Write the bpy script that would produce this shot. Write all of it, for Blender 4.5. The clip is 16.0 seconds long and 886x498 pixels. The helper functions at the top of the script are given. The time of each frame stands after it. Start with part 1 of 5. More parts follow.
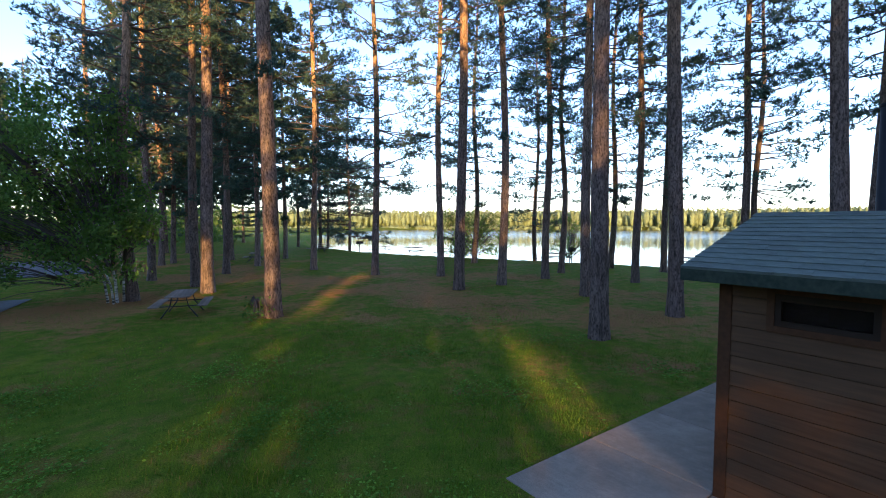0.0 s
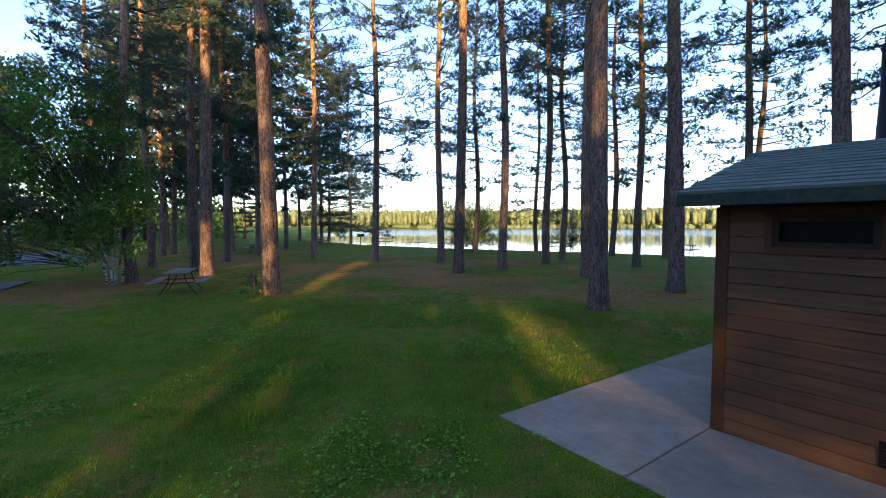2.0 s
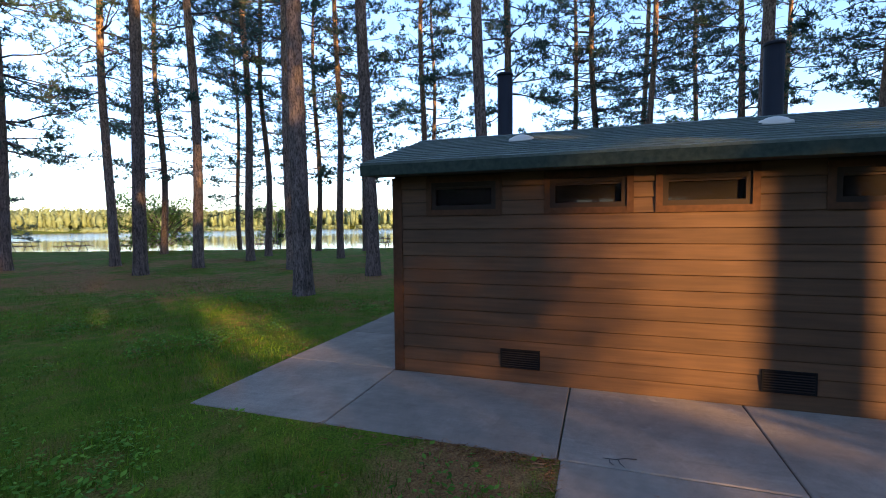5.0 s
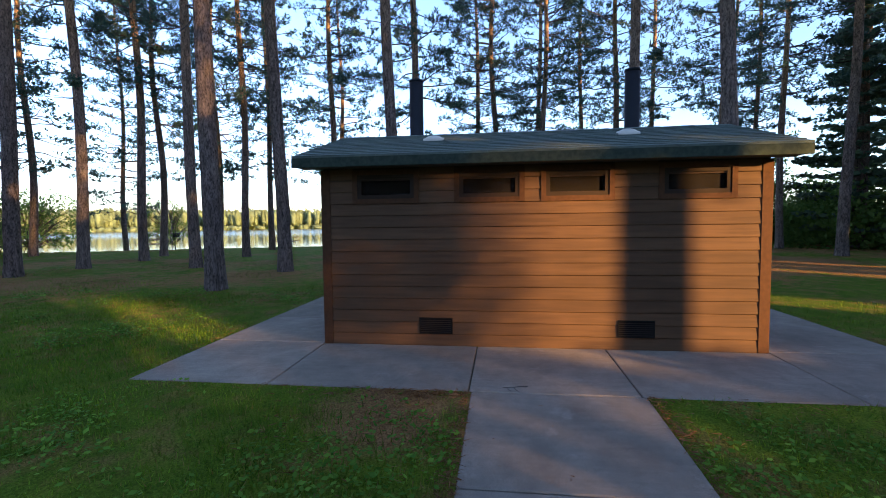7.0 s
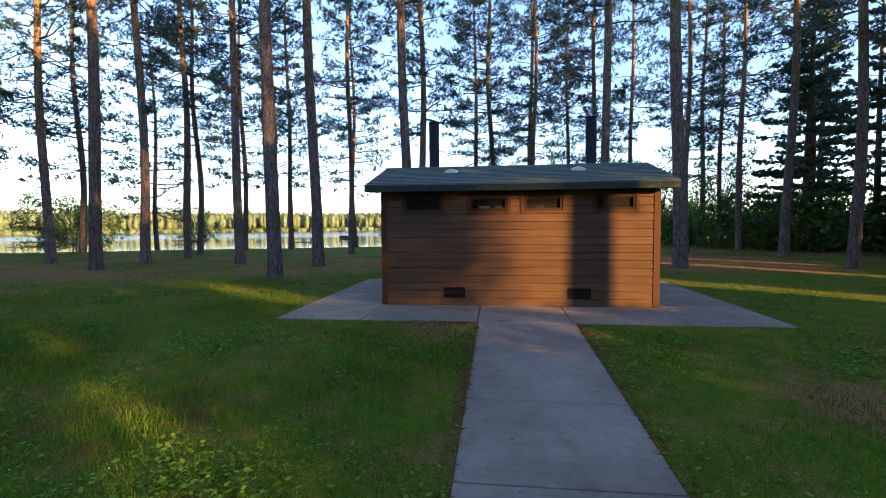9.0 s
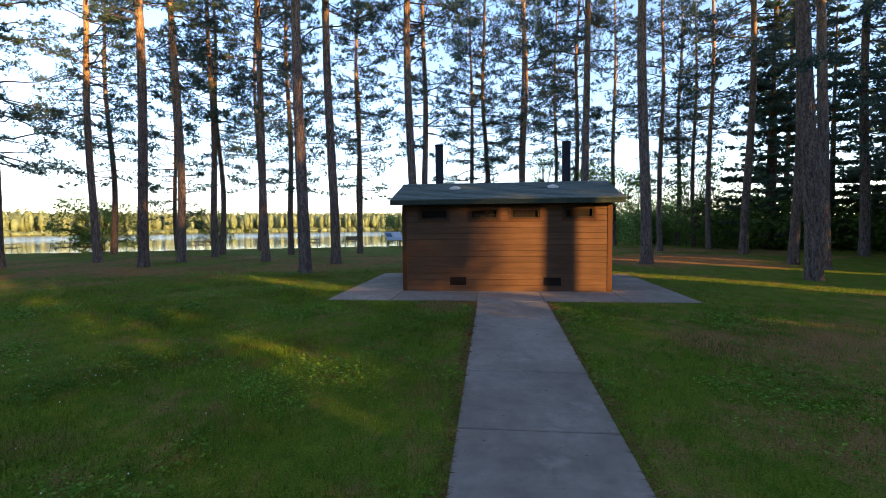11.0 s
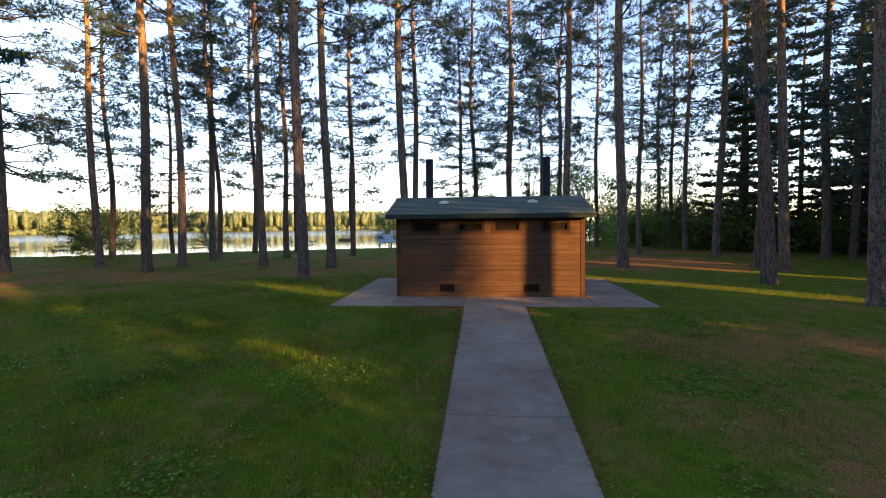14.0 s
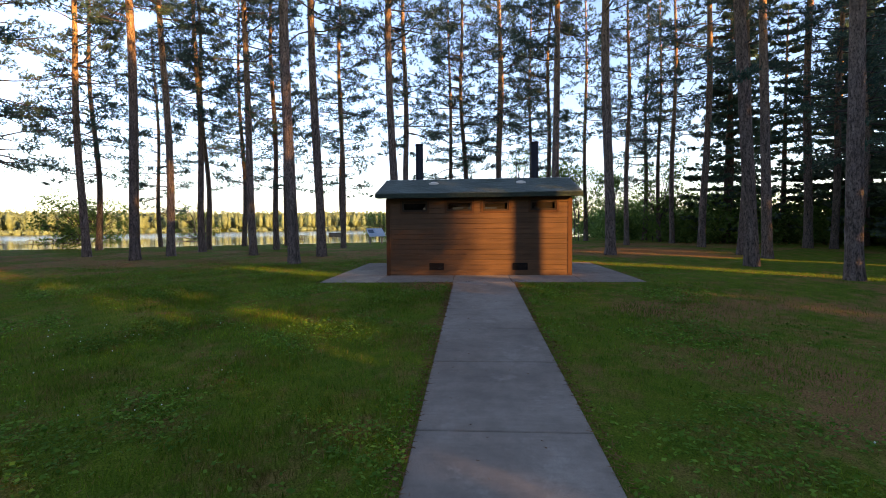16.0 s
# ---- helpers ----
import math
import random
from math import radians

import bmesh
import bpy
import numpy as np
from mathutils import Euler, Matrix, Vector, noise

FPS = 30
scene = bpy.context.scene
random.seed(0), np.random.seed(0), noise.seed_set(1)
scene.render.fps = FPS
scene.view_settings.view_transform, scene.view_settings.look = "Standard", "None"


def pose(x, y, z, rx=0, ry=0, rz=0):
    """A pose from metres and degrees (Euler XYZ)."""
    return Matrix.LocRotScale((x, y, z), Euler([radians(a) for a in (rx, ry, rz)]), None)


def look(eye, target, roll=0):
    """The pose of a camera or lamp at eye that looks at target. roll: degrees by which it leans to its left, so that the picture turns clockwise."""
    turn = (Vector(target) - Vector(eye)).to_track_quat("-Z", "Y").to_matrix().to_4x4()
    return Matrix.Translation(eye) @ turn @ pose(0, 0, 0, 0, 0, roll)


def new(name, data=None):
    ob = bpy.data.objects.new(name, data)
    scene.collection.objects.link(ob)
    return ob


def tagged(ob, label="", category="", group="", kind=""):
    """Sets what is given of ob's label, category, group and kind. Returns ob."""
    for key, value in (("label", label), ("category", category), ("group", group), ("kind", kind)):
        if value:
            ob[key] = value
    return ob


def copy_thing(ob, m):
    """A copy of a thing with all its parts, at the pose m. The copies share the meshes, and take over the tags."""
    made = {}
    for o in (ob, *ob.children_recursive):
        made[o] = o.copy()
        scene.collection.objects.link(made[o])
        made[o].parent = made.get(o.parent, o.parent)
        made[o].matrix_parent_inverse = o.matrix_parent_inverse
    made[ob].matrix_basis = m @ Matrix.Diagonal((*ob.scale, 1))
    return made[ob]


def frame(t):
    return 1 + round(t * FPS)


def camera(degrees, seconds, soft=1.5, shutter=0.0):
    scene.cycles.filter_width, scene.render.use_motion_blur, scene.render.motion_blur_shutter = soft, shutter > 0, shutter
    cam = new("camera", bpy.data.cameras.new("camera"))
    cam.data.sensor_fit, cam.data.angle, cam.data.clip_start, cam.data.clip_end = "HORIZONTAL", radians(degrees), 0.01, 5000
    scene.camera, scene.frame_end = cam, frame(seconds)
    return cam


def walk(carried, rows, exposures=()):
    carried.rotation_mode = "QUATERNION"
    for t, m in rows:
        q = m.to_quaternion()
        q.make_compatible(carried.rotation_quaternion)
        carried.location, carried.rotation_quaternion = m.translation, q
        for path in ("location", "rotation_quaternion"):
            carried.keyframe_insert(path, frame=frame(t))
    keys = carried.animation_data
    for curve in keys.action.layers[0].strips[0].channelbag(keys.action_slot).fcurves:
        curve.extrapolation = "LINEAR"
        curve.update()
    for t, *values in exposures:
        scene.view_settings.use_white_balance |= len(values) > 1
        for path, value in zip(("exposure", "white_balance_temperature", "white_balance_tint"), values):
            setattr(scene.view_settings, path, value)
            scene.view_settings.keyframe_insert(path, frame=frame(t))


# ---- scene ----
cam = camera(87.8, 16.0, soft=0.95)
PATH = [
    (0, (-5.034, -2.058, 2.841), (-3.852, -0.449, 2.725), 0.0),
    (0.5, (-4.999, -2.065, 2.644), (-3.819, -0.454, 2.531), -0.1),
    (1, (-4.983, -2.077, 2.45), (-3.803, -0.466, 2.336), -0.2),
    (1.5, (-4.943, -2.071, 2.282), (-3.765, -0.459, 2.168), -0.1),
    (2, (-4.926, -2.092, 2.108), (-3.752, -0.477, 1.993), -0.2),
    (2.5, (-4.869, -2.078, 1.958), (-3.807, -0.387, 1.845), -0.3),
    (3, (-4.837, -2.091, 1.868), (-3.79, -0.39, 1.758), -0.4),
    (3.5, (-4.798, -2.113, 1.752), (-3.546, -0.557, 1.646), -0.2),
    (4, (-4.778, -2.195, 1.729), (-3.26, -0.897, 1.621), -0.5),
    (4.5, (-4.831, -2.219, 1.732), (-3.102, -1.219, 1.621), -0.4),
    (5, (-4.906, -2.272, 1.739), (-3.018, -1.623, 1.623), -0.6),
    (7.3, (-6.056, -2.315, 1.553), (-4.075, -2.06, 1.435), -0.7),
    (7.5, (-6.303, -2.35, 1.545), (-4.324, -2.092, 1.424), -0.8),
    (8, (-7.102, -2.365, 1.523), (-5.121, -2.111, 1.409), -0.7),
    (8.5, (-8.121, -2.289, 1.491), (-6.139, -2.042, 1.388), -0.5),
    (9, (-9.139, -2.324, 1.592), (-7.156, -2.087, 1.491), -0.4),
    (11.5, (-12.444, -2.375, 1.731), (-10.457, -2.165, 1.626), -0.6),
    (12, (-12.702, -2.391, 1.728), (-10.716, -2.188, 1.621), -0.7),
    (12.5, (-12.906, -2.393, 1.836), (-10.918, -2.2, 1.73), -0.7),
    (13, (-13.06, -2.409, 2.039), (-11.072, -2.224, 1.928), -0.6),
    (13.5, (-13.194, -2.446, 2.182), (-11.205, -2.269, 2.068), -0.6),
    (14, (-13.285, -2.489, 2.153), (-11.295, -2.318, 2.038), -0.6),
    (14.5, (-13.323, -2.528, 1.909), (-11.332, -2.367, 1.796), -0.6),
    (15, (-13.382, -2.534, 1.579), (-11.391, -2.382, 1.467), -0.8),
    (15.5, (-13.472, -2.553, 1.447), (-11.48, -2.411, 1.337), -0.8),
    (16, (-13.462, -2.533, 1.49), (-11.469, -2.402, 1.384), -0.6),
]
walk(cam, [(t, look(eye, target, roll)) for t, eye, target, roll in PATH], [(0, 2.73, 6150, 27), (9, 2.76, 6450, 27), (12, 2.62, 7150, 30), (16, 2.6, 7550, 33)])

# ---- world, sun and exposure ----
SUN_AZ, SUN_EL = 235.0, 10.0          # where the sun stands: degrees from +x, counter-clockwise; height
sd = Vector((math.cos(radians(SUN_AZ)) * math.cos(radians(SUN_EL)), math.sin(radians(SUN_AZ)) * math.cos(radians(SUN_EL)), math.sin(radians(SUN_EL))))
world = bpy.data.worlds.new("evening_sky")
scene.world = world
world.use_nodes = True
wn = world.node_tree.nodes
sky = wn.new("ShaderNodeTexSky")
sky.sky_type, sky.sun_disc = "NISHITA", False
sky.sun_elevation, sky.sun_rotation = radians(SUN_EL), radians(90 - SUN_AZ)
sky.air_density, sky.dust_density, sky.ozone_density = 1.0, 0.3, 3.0
wn["Background"].inputs[1].default_value = 0.107
world.node_tree.links.new(sky.outputs[0], wn["Background"].inputs[0])
sun_data = bpy.data.lights.new("sun", "SUN")
sun_data.energy, sun_data.angle, sun_data.color = 2.6, radians(0.5), (1.0, 0.63, 0.19)
sun = new("sun", sun_data)
sun.matrix_world = look(sd * 100, (0, 0, 0))


# ---- materials ----
def mat(name, colour, rough=0.8, metal=0.0):
    m = bpy.data.materials.new(name)
    m.use_nodes = True
    b = m.node_tree.nodes["Principled BSDF"]
    b.inputs["Base Color"].default_value = (*colour, 1)
    b.inputs["Roughness"].default_value, b.inputs["Metallic"].default_value = rough, metal
    return m


def matt(m, level=0.1):
    m.node_tree.nodes["Principled BSDF"].inputs["Specular IOR Level"].default_value = level
    return m


def nd(m, kind, **values):
    n = m.node_tree.nodes.new("ShaderNode" + kind)
    for k, v in values.items():
        n.inputs[k.replace("_", " ")].default_value = v
    return n


def li(m, a, b):
    m.node_tree.links.new(a, b)


def noise_of(m, scale, detail=4.0, coords="Object", stretch=(1, 1, 1), rough=0.55):
    tc = nd(m, "TexCoord")
    mp = nd(m, "Mapping")
    mp.inputs["Scale"].default_value = stretch
    n = nd(m, "TexNoise", Scale=scale, Detail=detail, Roughness=rough)
    li(m, tc.outputs[coords], mp.inputs["Vector"])
    li(m, mp.outputs[0], n.inputs["Vector"])
    return n


def ramp(m, source, stops):
    r = nd(m, "ValToRGB")
    e = r.color_ramp.elements
    while len(e) < len(stops):
        e.new(0.5)
    for k, (p, c) in zip(e, stops):
        k.position, k.color = p, (*c, 1)
    li(m, source, r.inputs[0])
    return r


def mix(m, fac, a, b, mode="MIX"):
    n = nd(m, "Mix")
    n.data_type, n.blend_type = "RGBA", mode
    for s, v in ((n.inputs[0], fac), (n.inputs[6], a), (n.inputs[7], b)):
        if hasattr(v, "links"):
            li(m, v, s)
        elif isinstance(v, (int, float)):
            s.default_value = v
        else:
            s.default_value = (*v, 1)
    return n.outputs[2]


def paint(m, colour):
    li(m, colour, m.node_tree.nodes["Principled BSDF"].inputs["Base Color"])


def bump(m, height, strength=0.3, distance=0.01):
    b = nd(m, "Bump", Strength=strength, Distance=distance)
    li(m, height, b.inputs["Height"])
    li(m, b.outputs[0], m.node_tree.nodes["Principled BSDF"].inputs["Normal"])


def vary(m, colour, kind="object", low=0.75, high=1.2):
    src = nd(m, "ObjectInfo").outputs["Random"] if kind == "object" else nd(m, "NewGeometry").outputs["Random Per Island"]
    r = ramp(m, src, [(0, (low,) * 3), (1, (high,) * 3)])
    return mix(m, 1.0, colour, r.outputs[0], "MULTIPLY")


def two_sided_leaf(name, dark, light, trans=0.25):
    m = mat(name, dark, 0.6)
    src = nd(m, "NewGeometry").outputs["Random Per Island"]
    c = ramp(m, src, [(0, dark), (0.7, [(a + b) / 2 for a, b in zip(dark, light)]), (1, light)]).outputs[0]
    big = noise_of(m, 0.35, 2)
    c = mix(m, 1.0, c, ramp(m, big.outputs[0], [(0.3, (0.7,) * 3), (0.7, (1.25,) * 3)]).outputs[0], "MULTIPLY")
    b = m.node_tree.nodes["Principled BSDF"]
    paint(m, c)
    t = nd(m, "BsdfTranslucent")
    li(m, c, t.inputs[0])
    ms = nd(m, "MixShader", Fac=trans)
    li(m, b.outputs[0], ms.inputs[1])
    li(m, t.outputs[0], ms.inputs[2])
    li(m, ms.outputs[0], m.node_tree.nodes["Material Output"].inputs[0])
    return matt(m, 0.15)


THIN_SPOTS = [(0.5, (0, 0, 0)), (0.68, (0.6,) * 3)]   # where the lawn is worn and brown shows through


def make_ground():
    m = mat("lawn", (0.05, 0.1, 0.02), 0.95)
    fine, mid, big = noise_of(m, 55, 6), noise_of(m, 3.2, 6), noise_of(m, 0.28, 5, rough=0.65)
    g = ramp(m, fine.outputs[0], [(0.3, (0.046, 0.074, 0.008)), (0.55, (0.1, 0.146, 0.016)), (0.75, (0.168, 0.214, 0.028))]).outputs[0]
    y = ramp(m, mid.outputs[0], [(0.35, (0.75, 0.9, 0.7)), (0.65, (1.3, 1.15, 1.0))]).outputs[0]
    g = mix(m, 1.0, g, y, "MULTIPLY")
    litter = ramp(m, fine.outputs[0], [(0.3, (0.15, 0.06, 0.024)), (0.7, (0.4, 0.19, 0.082))]).outputs[0]
    thin = noise_of(m, 1.7, 6, rough=0.7)
    g = mix(m, ramp(m, thin.outputs[0], THIN_SPOTS).outputs[0], g, litter)
    both = nd(m, "Math")
    both.operation = "ADD"
    li(m, big.outputs[0], both.inputs[0])
    sc = nd(m, "Math")
    sc.operation = "MULTIPLY"
    sc.inputs[1].default_value = 0.35
    li(m, mid.outputs[0], sc.inputs[0])
    li(m, sc.outputs[0], both.inputs[1])
    tc, dot, under, more = nd(m, "TexCoord"), nd(m, "VectorMath"), nd(m, "MapRange"), nd(m, "Math")
    dot.operation, more.operation = "DOT_PRODUCT", "MULTIPLY_ADD"
    dot.inputs[1].default_value = (0.6, 0.25, 0)
    under.inputs[1].default_value, under.inputs[2].default_value = -0.5, 5.0
    more.inputs[1].default_value = 0.215
    li(m, tc.outputs["Object"], dot.inputs[0])
    li(m, dot.outputs["Value"], under.inputs[0])
    past, band = nd(m, "MapRange"), nd(m, "Math")
    band.operation = "MULTIPLY"
    past.inputs[1].default_value, past.inputs[2].default_value = 7.0, 15.0
    past.inputs[3].default_value, past.inputs[4].default_value = 1.0, 0.25
    li(m, dot.outputs["Value"], past.inputs[0])
    li(m, under.outputs[0], band.inputs[0])
    li(m, past.outputs[0], band.inputs[1])
    li(m, band.outputs[0], more.inputs[0])
    li(m, both.outputs[0], more.inputs[2])
    far_patch, ring, more2 = nd(m, "VectorMath"), nd(m, "MapRange"), nd(m, "Math")
    far_patch.operation, more2.operation = "DISTANCE", "MULTIPLY_ADD"
    far_patch.inputs[1].default_value = (11.5, -12.0, 0)
    ring.inputs[1].default_value, ring.inputs[2].default_value = 1.0, 5.5
    ring.inputs[3].default_value, ring.inputs[4].default_value = 1.0, 0.0
    more2.inputs[1].default_value = 0.215
    li(m, tc.outputs["Object"], far_patch.inputs[0])
    li(m, far_patch.outputs["Value"], ring.inputs[0])
    li(m, ring.outputs[0], more2.inputs[0])
    li(m, more.outputs[0], more2.inputs[2])
    bank, bank_ring, more4 = nd(m, "VectorMath"), nd(m, "MapRange"), nd(m, "Math")
    bank.operation, more4.operation = "DISTANCE", "MULTIPLY_ADD"
    bank.inputs[1].default_value = (-6.2, 17.0, 0)
    bank_ring.inputs[1].default_value, bank_ring.inputs[2].default_value = 1.0, 4.6
    bank_ring.inputs[3].default_value, bank_ring.inputs[4].default_value = 1.0, 0.0
    more4.inputs[1].default_value = 0.3
    li(m, tc.outputs["Object"], bank.inputs[0])
    li(m, bank.outputs["Value"], bank_ring.inputs[0])
    li(m, bank_ring.outputs[0], more4.inputs[0])
    li(m, more2.outputs[0], more4.inputs[2])
    nook, nook_ring, more5 = nd(m, "VectorMath"), nd(m, "MapRange"), nd(m, "Math")
    nook.operation, more5.operation = "DISTANCE", "MULTIPLY_ADD"
    nook.inputs[1].default_value = (-2.1, -1.3, 0)
    nook_ring.inputs[1].default_value, nook_ring.inputs[2].default_value = 0.2, 1.1
    nook_ring.inputs[3].default_value, nook_ring.inputs[4].default_value = 1.0, 0.0
    more5.inputs[1].default_value = 0.35
    li(m, tc.outputs["Object"], nook.inputs[0])
    li(m, nook.outputs["Value"], nook_ring.inputs[0])
    li(m, nook_ring.outputs[0], more5.inputs[0])
    li(m, more4.outputs[0], more5.inputs[2])
    sep, shade_side, more3 = nd(m, "SeparateXYZ"), nd(m, "MapRange"), nd(m, "Math")
    more3.operation = "MULTIPLY_ADD"
    li(m, tc.outputs["Object"], sep.inputs[0])
    li(m, sep.outputs[1], shade_side.inputs[0])
    shade_side.inputs[1].default_value, shade_side.inputs[2].default_value = -3.7, -6.0
    more3.inputs[1].default_value = 0.19
    west_side, corner = nd(m, "MapRange"), nd(m, "Math")
    corner.operation = "MULTIPLY"
    west_side.inputs[1].default_value, west_side.inputs[2].default_value = 1.5, -2.5
    li(m, sep.outputs[0], west_side.inputs[0])
    li(m, shade_side.outputs[0], corner.inputs[0])
    li(m, west_side.outputs[0], corner.inputs[1])
    li(m, corner.outputs[0], more3.inputs[0])
    li(m, more5.outputs[0], more3.inputs[2])
    f = ramp(m, more3.outputs[0], [(0.8, (0, 0, 0)), (0.93, (0.85,) * 3)]).outputs[0]
    paint(m, mix(m, f, g, litter))
    bump(m, fine.outputs[0], 0.8, 0.04)
    return matt(m, 0.03)


def make_concrete():
    m = mat("concrete", (0.25, 0.24, 0.23), 0.85)
    a, b, c, stain = noise_of(m, 0.8, 6, rough=0.6), noise_of(m, 5, 7, rough=0.75), noise_of(m, 160, 3), noise_of(m, 1.3, 7, stretch=(0.7, 1, 1), rough=0.62)
    broom, worn = noise_of(m, 9, 6, stretch=(2.6, 0.22, 1), rough=0.7), noise_of(m, 2.4, 7, rough=0.72)
    col = ramp(m, a.outputs[0], [(0.3, (0.2, 0.15, 0.11)), (0.55, (0.272, 0.212, 0.158)), (0.75, (0.335, 0.268, 0.205))]).outputs[0]
    col = mix(m, 0.4, col, ramp(m, b.outputs[0], [(0.33, (0.6,) * 3), (0.52, (1.0,) * 3), (0.68, (1.25,) * 3)]).outputs[0], "MULTIPLY")
    col = mix(m, 0.28, col, ramp(m, broom.outputs[0], [(0.34, (0.72,) * 3), (0.5, (1.0,) * 3), (0.68, (1.2,) * 3)]).outputs[0], "MULTIPLY")
    dirt = ramp(m, stain.outputs[0], [(0.52, (0, 0, 0)), (0.7, (0.6,) * 3)]).outputs[0]
    col = mix(m, dirt, col, (0.16, 0.12, 0.088))
    pale = ramp(m, worn.outputs[0], [(0.58, (0, 0, 0)), (0.7, (0.5,) * 3)]).outputs[0]
    col = mix(m, pale, col, (0.38, 0.31, 0.24))
    grit = ramp(m, c.outputs[0], [(0.35, (0.82,) * 3), (0.65, (1.12,) * 3)]).outputs[0]
    paint(m, vary(m, mix(m, 1.0, col, grit, "MULTIPLY"), "object", 0.88, 1.08))
    bump(m, c.outputs[0], 0.25, 0.004)
    return matt(m, 0.14)


def make_siding():
    m = mat("siding", (0.2, 0.1, 0.05), 0.72)
    a, b = noise_of(m, 26, 6, stretch=(1, 0.06, 1)), noise_of(m, 1.7, 4)
    col = ramp(m, a.outputs[0], [(0.3, (0.074, 0.0358, 0.016)), (0.7, (0.115, 0.0562, 0.0252))]).outputs[0]
    col = mix(m, 0.6, col, ramp(m, b.outputs[0], [(0.3, (0.8,) * 3), (0.7, (1.12,) * 3)]).outputs[0], "MULTIPLY")
    paint(m, vary(m, col, "object", 0.88, 1.1))
    bump(m, a.outputs[0], 0.2, 0.004)
    return matt(m, 0.22)


def make_shingle():
    m = mat("shingle", (0.16, 0.18, 0.17), 0.9)
    g, p, l = noise_of(m, 220, 3), noise_of(m, 14, 3, stretch=(1, 0.5, 1)), noise_of(m, 1.1, 6)
    col = ramp(m, g.outputs[0], [(0.3, (0.052, 0.07, 0.056)), (0.7, (0.14, 0.168, 0.135))]).outputs[0]
    col = mix(m, 0.5, col, ramp(m, p.outputs[0], [(0.4, (0.7,) * 3), (0.6, (1.15,) * 3)]).outputs[0], "MULTIPLY")
    col = mix(m, ramp(m, l.outputs[0], [(0.5, (0, 0, 0)), (0.72, (0.8,) * 3)]).outputs[0], col, (0.2, 0.175, 0.085))
    paint(m, vary(m, vary(m, col, "object", 0.86, 1.1), "island", 0.85, 1.15))
    bump(m, g.outputs[0], 0.5, 0.006)
    return m


def make_bark(name, low, high, scale=7):
    m = mat(name, low, 0.95)
    a, b, plate = noise_of(m, scale, 6, stretch=(2.2, 2.2, 0.5)), noise_of(m, 0.9, 3), noise_of(m, 24, 5, stretch=(1.3, 1.3, 0.55), rough=0.7)
    tc, sep = nd(m, "TexCoord"), nd(m, "SeparateXYZ")
    li(m, tc.outputs["Object"], sep.inputs[0])
    mr = nd(m, "MapRange")
    mr.inputs[1].default_value, mr.inputs[2].default_value = 5.0, 13.0
    li(m, sep.outputs[2], mr.inputs[0])
    base = mix(m, mr.outputs[0], low, high)
    base = mix(m, 1.0, base, ramp(m, a.outputs[0], [(0.32, (0.45,) * 3), (0.5, (0.95,) * 3), (0.72, (1.4,) * 3)]).outputs[0], "MULTIPLY")
    base = mix(m, 1.0, base, ramp(m, plate.outputs[0], [(0.38, (0.4, 0.36, 0.34)), (0.5, (1.0,) * 3), (0.66, (1.5, 1.42, 1.35))]).outputs[0], "MULTIPLY")
    paint(m, vary(m, mix(m, 0.6, base, ramp(m, b.outputs[0], [(0.3, (0.7,) * 3), (0.7, (1.25,) * 3)]).outputs[0], "MULTIPLY"), "object", 0.85, 1.15))
    bump(m, plate.outputs[0], 1.0, 0.05)
    return matt(m, 0.15)


def make_birch():
    m = mat("birch_bark", (0.7, 0.68, 0.62), 0.7)
    a = noise_of(m, 5, 4, stretch=(0.5, 0.5, 3))
    paint(m, ramp(m, a.outputs[0], [(0.4, (0.05, 0.045, 0.04)), (0.5, (0.42, 0.4, 0.36)), (0.7, (0.68, 0.65, 0.6))]).outputs[0])
    return m


def make_water():
    m = mat("lake_water", (0.035, 0.045, 0.035), 0.05)
    shader = m.node_tree.nodes["Principled BSDF"]
    shader.inputs["IOR"].default_value = 1.33
    fine, streak = noise_of(m, 1.2, 3), noise_of(m, 0.02, 3, stretch=(1, 0.35, 1))
    tc, far, edge, out = nd(m, "TexCoord"), nd(m, "VectorMath"), nd(m, "Math"), nd(m, "MapRange")
    far.operation, edge.operation = "DISTANCE", "MULTIPLY_ADD"
    far.inputs[1].default_value = (-5, 0, 0)
    li(m, tc.outputs["Object"], far.inputs[0])
    edge.inputs[1].default_value = 60.0
    li(m, streak.outputs[0], edge.inputs[0])
    li(m, far.outputs["Value"], edge.inputs[2])
    out.inputs[1].default_value, out.inputs[2].default_value = 125.0, 165.0
    li(m, edge.outputs[0], out.inputs[0])
    rough, deep = nd(m, "MapRange"), nd(m, "MapRange")
    for k, lo, hi in ((rough, 0.06, 0.16), (deep, 0.07, 0.1)):
        k.inputs[3].default_value, k.inputs[4].default_value = lo, hi
        li(m, out.outputs[0], k.inputs[0])
    li(m, rough.outputs[0], shader.inputs["Roughness"])
    b = nd(m, "Bump", Distance=0.08)
    li(m, deep.outputs[0], b.inputs["Strength"])
    li(m, fine.outputs[0], b.inputs["Height"])
    li(m, b.outputs[0], shader.inputs["Normal"])
    return m


def make_asphalt():
    m = mat("asphalt", (0.06, 0.06, 0.065), 0.85)
    a, b = noise_of(m, 120, 3), noise_of(m, 0.6, 4)
    c = ramp(m, a.outputs[0], [(0.3, (0.035,) * 3), (0.7, (0.1, 0.1, 0.105))]).outputs[0]
    paint(m, mix(m, 0.6, c, ramp(m, b.outputs[0], [(0.3, (0.75,) * 3), (0.7, (1.3,) * 3)]).outputs[0], "MULTIPLY"))
    return m


